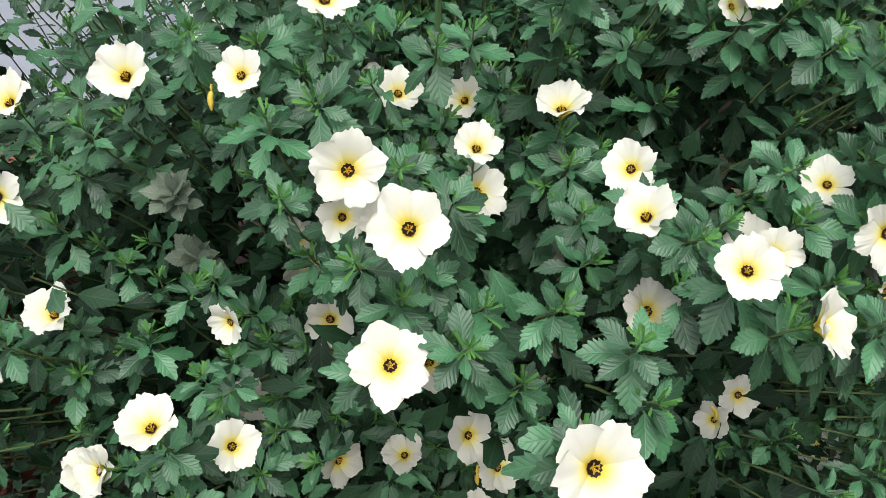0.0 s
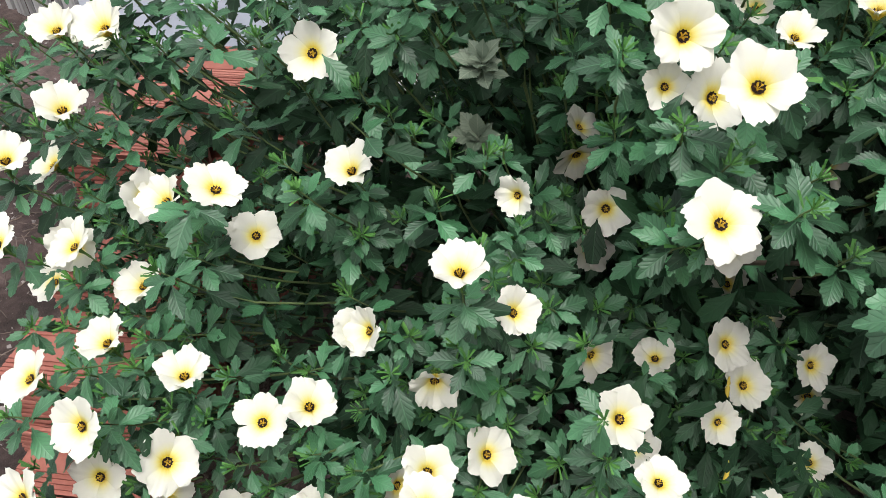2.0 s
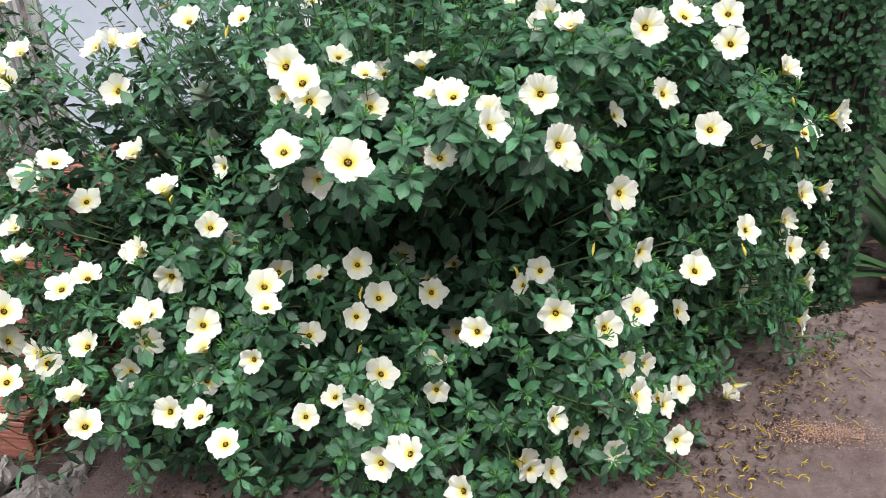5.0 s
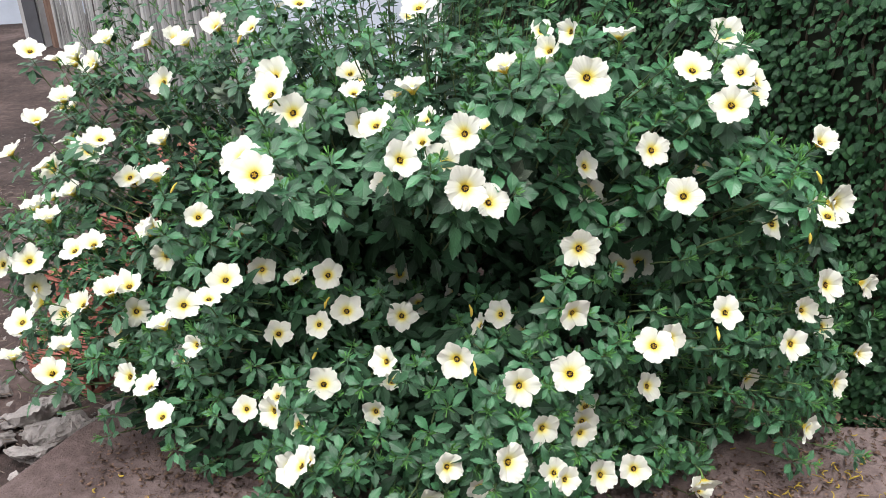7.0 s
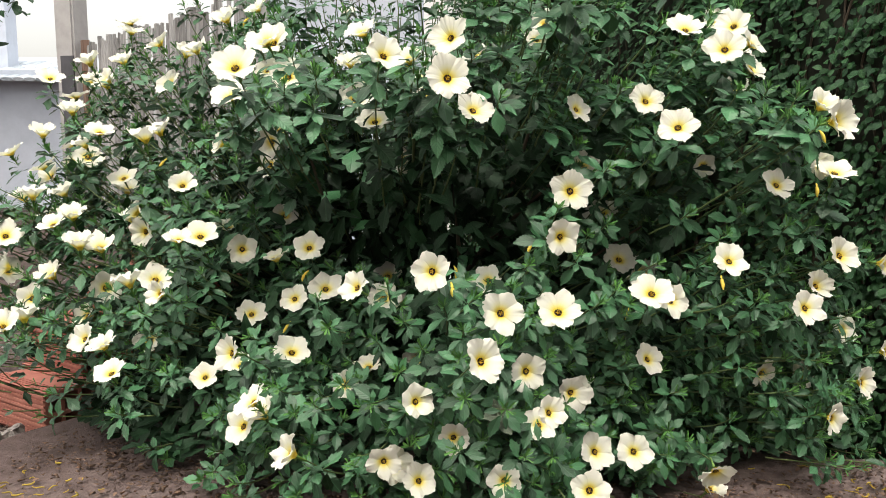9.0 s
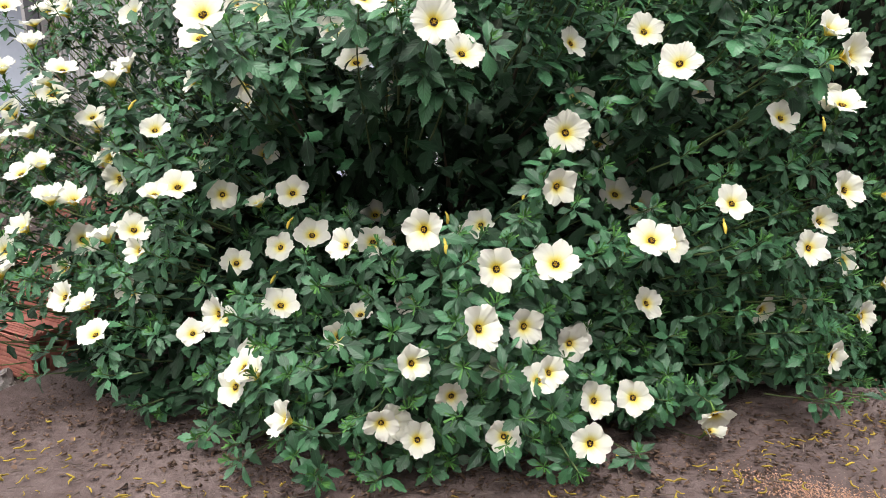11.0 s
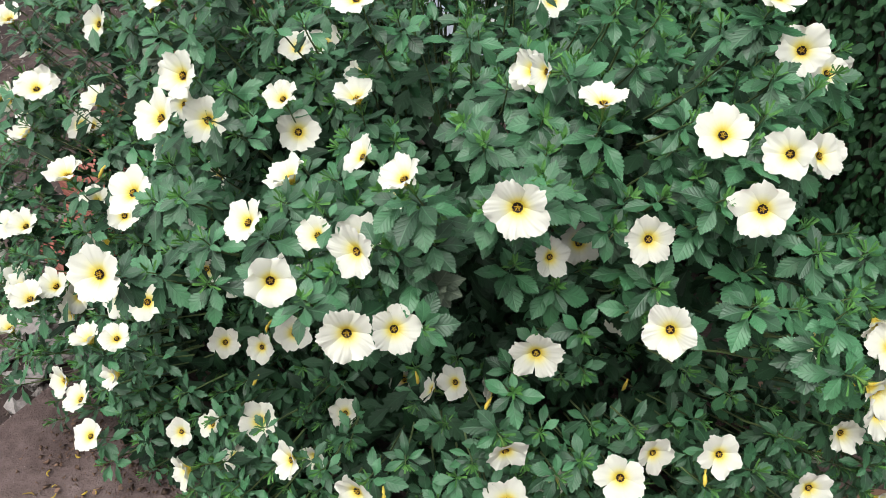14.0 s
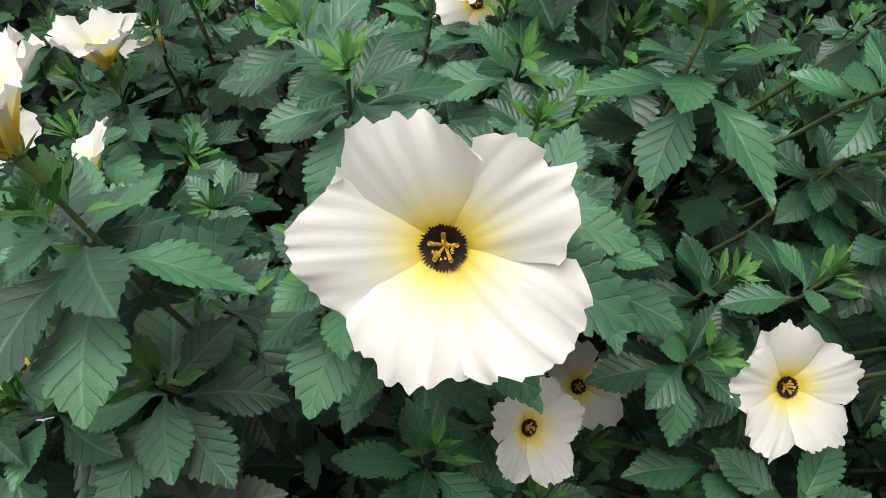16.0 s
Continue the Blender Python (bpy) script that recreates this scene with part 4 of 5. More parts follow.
flower(-0.257, -0.297, 0.142, 0.0363, (-0.33, -0.43, 0.84), cup=1.30)
flower(-0.087, -0.361, 0.545, 0.0411, (-0.30, -0.44, 0.85), cup=1.30)
flower(0.132, -0.403, 0.325, 0.0410, (0.42, -0.91, -0.02))
flower(-0.617, 0.071, 0.392, 0.0498, (0.49, -0.62, 0.61))
flower(-0.511, -0.173, 0.176, 0.0455, (-0.49, -0.76, 0.43), cup=1.30)
flower(0.269, -0.339, 0.442, 0.0485, (-0.24, -0.78, 0.58))
flower(0.158, -0.284, 0.464, 0.0374, (0.56, -0.66, 0.50))
flower(-0.609, -0.199, 0.249, 0.0455, (-0.83, -0.42, 0.36), cup=1.30)
flower(-0.238, -0.388, 0.184, 0.0448, (-0.65, -0.71, 0.26), cup=1.30)
flower(-0.672, -0.032, 0.329, 0.0455, (-0.25, -0.13, 0.96), cup=1.75)
flower(-0.553, -0.186, 0.234, 0.0455, (-0.33, -0.46, 0.82), cup=1.75)
flower(0.299, -0.220, 0.563, 0.0498, (0.07, -0.56, 0.83))
flower(0.352, -0.244, 0.565, 0.0451, (-0.40, -0.70, 0.59))
flower(-0.650, -0.131, 0.284, 0.0498, (0.32, -0.64, 0.70))
flower(0.404, -0.270, 0.373, 0.0425, (0.26, -0.79, 0.56))
flower(0.245, -0.328, 0.168, 0.0400, (0.49, -0.69, 0.53))
flower(-0.120, -0.310, 0.125, 0.0382, (-0.22, -0.93, 0.31), cup=1.30)
flower(0.463, -0.235, 0.467, 0.0462, (0.33, -0.63, 0.71), cup=1.75)
flower(0.393, -0.176, 0.517, 0.0414, (0.54, -0.63, 0.56), cup=1.30)
flower(-0.407, -0.337, 0.141, 0.0430, (-0.20, -0.47, 0.86))
flower(0.480, -0.280, 0.288, 0.0472, (0.40, -0.80, 0.44), cup=1.30)
flower(-0.665, -0.166, 0.198, 0.0475, (-0.17, -0.56, 0.81))
flower(-0.085, -0.285, 0.448, 0.0459, (0.01, -0.59, 0.81))
flower(0.454, -0.277, 0.249, 0.0411, (0.37, -0.80, 0.47), cup=1.75)
flower(-0.409, -0.265, 0.238, 0.0430, (-0.27, -0.06, 0.96), cup=1.75)
flower(-0.481, -0.250, 0.285, 0.0483, (0.04, -0.23, 0.97), cup=1.75)
flower(0.057, -0.365, 0.604, 0.0392, (-0.31, -0.25, 0.92), cup=1.75)
flower(-0.465, -0.278, 0.169, 0.0455, (-0.46, -0.72, 0.53), cup=1.30)
flower(0.370, -0.103, 0.582, 0.0517, (-0.06, -0.76, 0.65), cup=1.30)
flower(-0.558, -0.007, 0.433, 0.0498, (0.18, -0.33, 0.92))
flower(0.467, -0.286, 0.388, 0.0505, (0.09, -0.46, 0.88))
flower(0.520, -0.270, 0.128, 0.0426, (0.64, -0.75, 0.17), cup=1.30)
flower(-0.340, -0.070, 0.291, 0.0466, (0.10, -0.20, 0.97))
flower(0.521, -0.203, 0.179, 0.0414, (0.44, -0.84, 0.33))
flower(0.129, -0.152, 0.578, 0.0400, (-0.51, -0.61, 0.61), cup=1.75)
flower(0.421, -0.386, 0.449, 0.0485, (0.58, -0.79, 0.20), cup=1.75)
flower(-0.455, 0.104, 0.561, 0.0455, (0.42, -0.31, 0.85), cup=1.75)
flower(-0.279, -0.086, 0.609, 0.0368, (-0.38, -0.49, 0.79), cup=1.30)
flower(-0.327, -0.308, 0.303, 0.0384, (0.07, -0.31, 0.95), cup=1.30)
flower(-0.468, -0.216, 0.277, 0.0455, (0.02, -0.45, 0.89), cup=1.75)
flower(-0.582, -0.215, 0.178, 0.0455, (-0.08, -0.04, 1.00), cup=1.75)
flower(-0.343, -0.026, 0.601, 0.0448, (-0.26, -0.51, 0.82), cup=1.75)
flower(-0.250, -0.152, 0.520, 0.0357, (-0.15, -0.79, 0.59))
flower(-0.702, -0.112, 0.271, 0.0455, (-0.28, -0.75, 0.60))
flower(-0.644, 0.154, 0.518, 0.0455, (-0.23, -0.38, 0.90), cup=1.75)
flower(-0.718, 0.122, 0.427, 0.0505, (0.08, -0.31, 0.95), cup=1.75)
flower(-0.691, 0.177, 0.384, 0.0504)
flower(0.198, -0.263, 0.616, 0.0410, (0.01, 0.04, 1.00), cup=1.30)
flower(-0.742, 0.297, 0.499, 0.0504)
flower(-0.021, -0.471, 0.157, 0.0390, (0.39, -0.81, 0.44), cup=1.30)
flower(-0.480, -0.077, 0.300, 0.0455, (0.06, -0.34, 0.94), cup=1.75)
flower(-0.430, -0.302, 0.165, 0.0430, (-0.32, -0.30, 0.90), cup=1.30)
flower(-0.636, 0.025, 0.332, 0.0455, (-0.32, -0.33, 0.89), cup=1.75)
flower(-0.041, -0.174, 0.120, 0.0441, (-0.42, -0.73, 0.54), cup=1.30)
flower(-0.682, 0.076, 0.358, 0.0498, (-0.37, -0.69, 0.62), cup=1.30)
flower(-0.095, -0.085, 0.223, 0.0436, (0.05, -0.61, 0.79))
flower(-0.659, 0.113, 0.466, 0.0489, (0.05, -0.33, 0.94), cup=1.75)
flower(-0.584, 0.160, 0.553, 0.0455, (-0.25, -0.40, 0.88), cup=1.75)
flower(-0.008, -0.077, 0.185, 0.0368, (-0.56, -0.63, 0.53), cup=1.30)
flower(-0.228, -0.222, 0.424, 0.0429, (-0.53, -0.85, 0.06))
flower(-0.697, -0.163, 0.133, 0.0455, (0.01, 0.15, 0.99), cup=1.30)
flower(-0.083, -0.038, 0.496, 0.0410, (-0.47, -0.41, 0.78), cup=1.75)
flower(-0.751, 0.221, 0.530, 0.0498, (0.30, -0.51, 0.81))
flower(0.541, -0.253, 0.276, 0.0391, (0.63, -0.77, -0.04), cup=1.75)
flower(0.089, -0.245, 0.209, 0.0357, (-0.92, -0.39, 0.01))
flower(-0.681, 0.050, 0.375, 0.0504)
flower(-0.057, -0.141, 0.527, 0.0467, (-0.12, -0.14, 0.98), cup=1.75)
flower(0.178, -0.180, 0.391, 0.0452, (0.17, -0.76, 0.62))
flower(-0.565, -0.295, 0.186, 0.0455, (0.10, -0.56, 0.82), cup=1.75)
flower(0.224, -0.378, 0.072, 0.0430, (0.13, -0.86, 0.49))
flower(0.164, -0.464, 0.061, 0.0433, (0.03, -0.89, 0.46))
flower(0.129, -0.011, 0.579, 0.0357, (0.03, -0.76, 0.65))
flower(-0.198, -0.452, 0.146, 0.0445, (-0.63, -0.29, 0.72))
flower(0.047, -0.546, 0.222, 0.0458, (0.56, -0.71, 0.42), cup=1.30)
flower(-0.152, -0.050, 0.533, 0.0418, (-0.02, -0.51, 0.86), cup=1.30)
flower(-0.054, -0.437, 0.074, 0.0463, (0.62, -0.75, 0.23), cup=1.75)
flower(-0.225, -0.399, 0.100, 0.0457, (-0.49, -0.67, 0.55))
flower(0.357, -0.094, 0.390, 0.0358, (0.38, -0.92, 0.06))
flower(-0.717, -0.087, 0.134, 0.0498, (0.31, 0.07, 0.95))
flower(-0.260, -0.056, 0.437, 0.0357, (0.41, -0.44, 0.80))
flower(-0.017, 0.058, 0.177, 0.0444, (-0.03, -0.52, 0.86))
flower(-0.068, -0.145, 0.398, 0.0399, (0.24, -0.91, 0.33))
flower(-0.145, -0.492, 0.104, 0.0427, (-0.72, -0.45, 0.53), cup=1.75)
flower(-0.197, -0.411, 0.116, 0.0447, (-0.47, -0.32, 0.82), cup=1.75)
flower(0.314, -0.366, 0.022, 0.0389, (0.46, -0.42, 0.78), cup=1.75)
flower(0.454, -0.263, 0.400, 0.0367, (0.27, -0.95, -0.12), cup=1.75)
flower(0.460, -0.335, 0.103, 0.0397, (0.61, -0.79, 0.02), cup=1.30)
flower(-0.094, 0.463, 0.527, 0.0386, (0.36, -0.55, 0.75))
flower(-0.365, 0.504, 0.546)
flower(0.156, -0.355, 0.134, 0.0450, (0.45, -0.88, 0.13))
flower(0.554, -0.250, 0.162, 0.0367, (0.54, -0.78, 0.32), cup=1.75)
flower(0.177, -0.395, 0.077, 0.0441, (0.41, -0.76, 0.49))
flower(-0.603, 0.071, 0.545, 0.0455, (-0.31, -0.29, 0.91), cup=1.75)
flower(-0.014, -0.304, 0.478, 0.0564, (0.03, -0.56, 0.83), cup=1.30)
flower(-0.470, 0.033, 0.573, 0.0455, (-0.54, -0.29, 0.79), cup=1.30)
flower(0.055, -0.273, 0.252, 0.0406, (-0.36, -0.74, 0.58))
flower(0.028, -0.275, 0.236, 0.0357, (-0.83, -0.14, 0.53))
flower(-0.211, -0.079, 0.640, 0.0450, (0.12, -0.38, 0.92))
flower(0.110, -0.449, 0.126, 0.0376, (0.22, -0.71, 0.67))
flower(-0.145, 0.013, 0.506, 0.0431, (0.03, -0.41, 0.91))
flower(0.219, -0.090, 0.318, 0.0564, (-0.30, -0.36, 0.88))
flower(0.170, -0.302, 0.118, 0.0461, (-0.52, -0.11, 0.85))
flower(0.423, 0.006, 0.506, 0.0438, (0.29, -0.96, 0.01))
flower(0.472, -0.201, 0.115, 0.0357, (0.40, -0.80, 0.44))
flower(-0.615, 0.270, 0.618, 0.0504, (0.16, -0.21, 0.97))
flower(-0.265, -0.021, 0.661)
flower(-0.044, -0.133, 0.637)
flower(-0.009, -0.184, 0.441, 0.0473, (-0.37, -0.45, 0.81))
flower(0.279, -0.078, 0.229, 0.0537, (-0.15, -0.79, 0.60))
flower(-0.254, -0.043, 0.402, 0.0484, (-0.18, -0.92, -0.36))
flower(0.399, -0.092, 0.553, 0.0384, (0.35, -0.62, 0.70))
flower(0.271, -0.324, 0.239, 0.0414, (0.43, -0.83, 0.36))
flower(0.399, -0.266, 0.137, 0.0383, (0.54, -0.83, -0.15))
flower(-0.755, 0.306, 0.406, 0.0504)
flower(-0.734, 0.045, 0.399, 0.0504)
flower(-0.722, 0.125, 0.289, 0.0504)
flower(-0.728, -0.064, 0.346, 0.0504)
flower(-0.693, -0.130, 0.348, 0.0504)
flower(-0.746, -0.145, 0.311, 0.0504)
flower(0.222, -0.103, 0.675)
flower(0.329, -0.173, 0.668)
flower(-0.484, 0.246, 0.678, 0.0504)
flower(-0.629, 0.301, 0.638, 0.0504)
flower(-0.764, 0.363, 0.391, 0.0504)
flower(0.148, -0.398, 0.148, 0.0391, (0.37, -0.93, 0.04))
flower(0.096, -0.431, 0.181, 0.0435, (0.43, -0.89, 0.14))
flower(-0.065, -0.118, 0.189, 0.0357, (-0.03, -0.98, 0.17))
flower(0.317, -0.383, 0.054, 0.0445, (0.17, -0.79, -0.59))
flower(-0.054, -0.474, 0.093, 0.0365, (0.14, -0.99, 0.01))
flower(0.116, -0.498, 0.157, 0.0357, (0.52, -0.77, 0.38), cup=1.30)
flower(0.019, -0.458, 0.115, 0.0357, (0.19, -0.98, -0.02))
flower(-0.037, -0.203, 0.503, 0.0429, (-0.57, -0.29, 0.77))
flower(0.380, -0.218, 0.546, 0.0420, (0.62, -0.50, 0.60))
flower(-0.230, 0.421, 0.667, 0.0357, (-0.02, -0.56, 0.83), cup=1.75)
flower(-0.542, 0.048, 0.335, 0.0455, (0.14, -0.34, 0.93), cup=1.75)
flower(-0.619, -0.126, 0.191, 0.0455, (0.15, -0.79, 0.59))
flower(-0.484, -0.175, 0.218, 0.0455, (0.45, -0.83, 0.32))
flower(0.038, -0.313, 0.524, 0.0357, (-0.40, -0.36, 0.84))
flower(-0.604, 0.139, 0.520, 0.0455, (-0.41, -0.69, 0.59), cup=1.75)
flower(-0.037, -0.339, 0.516, 0.0357, (-0.16, -0.52, 0.84), cup=1.75)
flower(-0.661, -0.115, 0.231, 0.0455, (0.78, -0.41, 0.47))
flower(-0.018, -0.462, 0.066, 0.0383, (0.29, -0.79, 0.55))
flower(0.074, -0.458, 0.067, 0.0371, (-0.13, -0.92, 0.36))
flower(0.148, -0.215, 0.616, 0.0357, (-0.82, -0.52, 0.24), cup=1.30)
flower(-0.596, 0.024, 0.411, 0.0455, (-0.39, -0.21, 0.90), cup=1.75)
flower(-0.613, 0.153, 0.512, 0.0455, (-0.27, -0.40, 0.88), cup=1.75)
flower(-0.421, 0.064, 0.563, 0.0430, (-0.25, -0.34, 0.91), cup=1.75)
flower(0.118, -0.132, 0.561, 0.0357, (0.09, -0.74, 0.67))


# ---- leaves and stems of the bush ----
KINDS = ((7, 0.28, 0.30, 0.16), (6, 0.31, 0.20, 0.26), (7, 0.23, 0.35, 0.12), (7, 0.27, 0.25, 0.40), (7, 0.25, 0.45, 0.24), (6, 0.30, 0.10, 0.08), (7, 0.22, 0.5, 0.32))
LEAVES = [leaf_shape(t, w, f, c, k) for k, (t, w, f, c) in enumerate(KINDS)]
FAR = [leaf_shape(4, w, f, c, k) for k, (t, w, f, c) in enumerate(KINDS)]
PLAIN = [leaf_shape(2, w * 0.97, f, c, k) for k, (t, w, f, c) in enumerate(KINDS)]
FINE = [leaf_shape(t + 2, w, f, c, k, True) for k, (t, w, f, c) in enumerate(KINDS)]
YOUNG = [leaf_shape(1, w * 0.48, f * 1.3, c - 0.15, k) for k, (t, w, f, c) in enumerate(KINDS)]
YOUNG_FINE = [leaf_shape(5, w * 0.48, f * 1.3, c - 0.15, k, True) for k, (t, w, f, c) in enumerate(KINDS)]
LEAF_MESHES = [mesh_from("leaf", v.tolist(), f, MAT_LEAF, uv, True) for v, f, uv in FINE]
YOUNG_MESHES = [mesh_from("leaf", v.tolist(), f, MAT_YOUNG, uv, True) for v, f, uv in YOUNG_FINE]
_lr = random.Random(123)
ALL_LEAVES = []  # place, turn times size, shape, class: 0 shade-darkened, 1 mature, 2 young, 3 wilted


def add_leaf(p, way, up, size, leaf_class):
    if p.z < 0.012 or p.x < -0.55 and p.z < 0.15 and p.y < 0.14 and _lr.random() < 0.8:
        return
    way = Vector(way)
    if p.z + way.normalized().z * size < 0.008:
        way.z = abs(way.z) * 0.2
    m = frame_of(way, up) * size
    if p.z > 0.42 and p.y > 0.02 and p.x < 0.3:
        m = m @ Matrix.Diagonal((_lr.uniform(0.70, 1.0), 1.0, 1.0))
    elif p.z < 0.30:
        m = m @ Matrix.Diagonal((_lr.uniform(0.68, 0.98), _lr.uniform(0.84, 1.0), 1.0))
    ALL_LEAVES.append((p, m, _lr.randrange(7), leaf_class))


def rosette(p, axis, count, top, big, spread=1.0, buds=10):
    """Leaves in a spiral below the tip: small, bright and upright in the middle, large and spread further down."""
    s = axis.orthogonal().normalized()
    t = axis.cross(s)
    a0 = _lr.uniform(0, 6.28)
    high = p.z > 0.42 and p.y < -0.12
    count += 3 if high else 1
    for i in range(count):
        k = i / max(1, count - 1)
        a = a0 + i * 2.39996 + _lr.uniform(-0.25, 0.25)
        rad = s * math.cos(a) + t * math.sin(a)
        th = (0.30 + 1.22 * k ** 0.6 + _lr.gauss(0, 0.12)) * spread
        way = axis * math.cos(th) + rad * math.sin(th) + Vector((0, 0, -0.22 * k))
        size = (1.0 + (0.06 if high else -0.06)) * (top + (big - top) * min(1.0, 1.25 * k) ** 1.1) * _lr.uniform(0.85, 1.15)
        q = p - axis * (0.003 + 0.020 * k) + rad * 0.002
        add_leaf(q, way, axis * 1.0 + Vector((0, 0, 0.4)) - rad * 0.2, size, 2 if k < 0.30 else 1)
    for i in range(buds):
        a = a0 + i * 1.7 + _lr.uniform(-0.4, 0.4)
        way = axis + (s * math.cos(a) + t * math.sin(a)) * _lr.uniform(0.2, 1.3)
        add_leaf(p - axis * 0.002, way, axis, _lr.uniform(0.007, 0.015), 2)


stems = Heap()


def stem_to(p, axis, length, radius):
    """A thin stem that bends from the tip back towards the core of the bush."""
    pts, q, d = [], p.copy(), -axis
    for i in range(6):
        pts.append(q - ROOT)
        pull = (CORE - q)
        pull.z -= 0.1
        d = (d * 0.7 + pull.normalized() * 0.4 + Vector((_lr.uniform(-0.12, 0.12), _lr.uniform(-0.12, 0.12), _lr.uniform(-0.1, 0.06)))).normalized()
        q = q + d * (length / 5)
        q.z = max(q.z, 0.01)
    # a stem never lies across an open flower
    for a, b, w in TIPS:
        for q in pts[1:]:
            d = q + ROOT - a
            k = d.dot(b)
            if -0.004 < k < 0.08 and (d - b * k).length < w:
                return [x + ROOT for x in pts[:1]]
    v, f = tube(pts, [radius * (0.50 + 0.09 * i) for i in range(6)], 5)
    stems.add(v, f)
    return [x + ROOT for x in pts]


places = [p for p, n, w in TIPS]
for p, n, w in TIPS:
    axis = (n + Vector((0, 0, 0.55))).normalized()
    base = p - n * 0.013
    rosette(base, axis, _lr.randint(10, 13), 0.010, _lr.uniform(0.025, 0.033), 1.1, 9)
    way = stem_to(base, axis, _lr.uniform(0.12, 0.22), 0.0014)
    for q in way[1:4]:
        for _ in range(2):
            side = Vector((_lr.uniform(-1, 1), _lr.uniform(-1, 1), _lr.uniform(-0.5, 0.4)))
            add_leaf(q, side, Vector((0, -0.4, 1)), _lr.uniform(0.024, 0.034), 0)

# leafy tips without flowers fill the spaces between
tries = 0
made = []
while len(made) < 900 and tries < 16000:
    tries += 1
    a = _lr.choice(places)
    near = sorted(places, key=lambda q: (q - a).length_squared)[1:7]
    b, c = _lr.choice(near), _lr.choice(near)
    w1, w2 = _lr.random(), _lr.random() * 0.6
    p = (a * (1 - w1) + b * w1) * (1 - w2) + c * w2
    inward = (CORE - p).normalized()
    p = p + inward * _lr.uniform(0.0, 0.05) + Vector((_lr.gauss(0, 0.018), _lr.gauss(0, 0.012), _lr.gauss(0, 0.016)))
    if p.z < 0.03 or min((p - q).length for q in places) < 0.026:
        continue
    if p.x < -0.40 and p.z > 0.38 and _lr.random() < 0.6:
        continue
    if made and min((p - q).length for q in made) < 0.027:
        continue
    made.append(p)
    axis = (facing(p.x, p.y, p.z) + Vector((_lr.gauss(0, 0.25), _lr.gauss(0, 0.25), _lr.gauss(0, 0.2) + 0.25))).normalized()
    rosette(p, axis, _lr.randint(10, 13), 0.008, _lr.uniform(0.024, 0.033))
    stem_to(p, axis, _lr.uniform(0.05, 0.10), 0.0013)

# low shoots that hang down to the earth along the front
low = [q for q in places if q.z < 0.26]
for _ in range(260):
    a, b = _lr.choice(low), _lr.choice(low)
    if (a - b).length > 0.2:
        continue
    p = a.lerp(b, _lr.random()) + Vector((_lr.gauss(0, 0.02), _lr.uniform(-0.01, 0.08), 0))
    p.z = _lr.uniform(0.02, 0.14)
    axis = (facing(p.x, p.y, p.z) + Vector((_lr.gauss(0, 0.3), _lr.gauss(0, 0.2), _lr.gauss(0, 0.25)))).normalized()
    rosette(p, axis, _lr.randint(7, 11), 0.009, _lr.uniform(0.025, 0.036))
    stem_to(p, axis, _lr.uniform(0.04, 0.08), 0.0013)

# thin leafy shoots that stand up along the top and the back
for _ in range(240):
    p = Vector((_lr.uniform(-0.62, 0.42), _lr.uniform(-0.08, 0.36), 0))
    top = 0.60 - 0.42 * abs(p.x + 0.08) ** 1.6 - 0.25 * max(0.0, p.y - 0.15)
    p.z = top - abs(_lr.gauss(0, 0.09))
    if min((p - q).length for q in places) < 0.024:
        continue
    axis = Vector((_lr.gauss(0, 0.3) + 0.3 * p.x, _lr.gauss(-0.1, 0.25), 1)).normalized()
    rosette(p, axis, _lr.randint(7, 11), 0.009, _lr.uniform(0.026, 0.036))
    way = stem_to(p, axis, _lr.uniform(0.16, 0.3), 0.0014)
    for q in way[1:5]:
        side = Vector((_lr.uniform(-1, 1), _lr.uniform(-1, 1), _lr.uniform(-0.4, 0.5)))
        add_leaf(q, side, Vector((0, -0.4, 1)), _lr.uniform(0.028, 0.036), 0)

# long thin shoots that rise above the back of the bush
for _ in range(70):
    p = Vector((_lr.uniform(-0.42, 0.16), _lr.uniform(0.06, 0.34), 0))
    p.z = 0.745 - 0.5 * abs(p.x + 0.12) ** 1.5 - 0.2 * max(0.0, p.y - 0.2) - abs(_lr.gauss(0, 0.055))
    axis = Vector((_lr.gauss(0, 0.22) + 0.4 * (p.x + 0.1), _lr.gauss(-0.05, 0.2), 1)).normalized()
    rosette(p, axis, _lr.randint(8, 11), 0.008, _lr.uniform(0.022, 0.032))
    way = stem_to(p, axis, _lr.uniform(0.22, 0.34), 0.0013)
    for i in range(12):
        t = _lr.uniform(0.2, len(way) - 1.01) if len(way) > 1 else 0
        q = way[int(t)].lerp(way[min(int(t) + 1, len(way) - 1)], t - int(t))
        side = Vector((_lr.uniform(-1, 1), _lr.uniform(-1, 1), _lr.uniform(-0.2, 0.6)))
        add_leaf(q, side, Vector((0, -0.3, 1)), _lr.uniform(0.022, 0.034), 1)

# the back of the bush, behind the bricks
for _ in range(250):
    a, r = _lr.uniform(0, 6.28), math.sqrt(_lr.random())
    p = Vector((-0.28 + 0.27 * r * math.cos(a), 0.26 + 0.24 * r * math.sin(a), 0))
    p.z = 0.46 * (1 - 0.40 * r * r) - abs(_lr.gauss(0, 0.07))
    if min((p - q).length for q in places) < 0.03:
        continue
    axis = Vector((_lr.gauss(-0.1, 0.3), _lr.gauss(-0.2, 0.25), 1)).normalized()
    rosette(p, axis, _lr.randint(9, 13), 0.009, _lr.uniform(0.026, 0.036))
    stem_to(p, axis, _lr.uniform(0.06, 0.12), 0.0013)

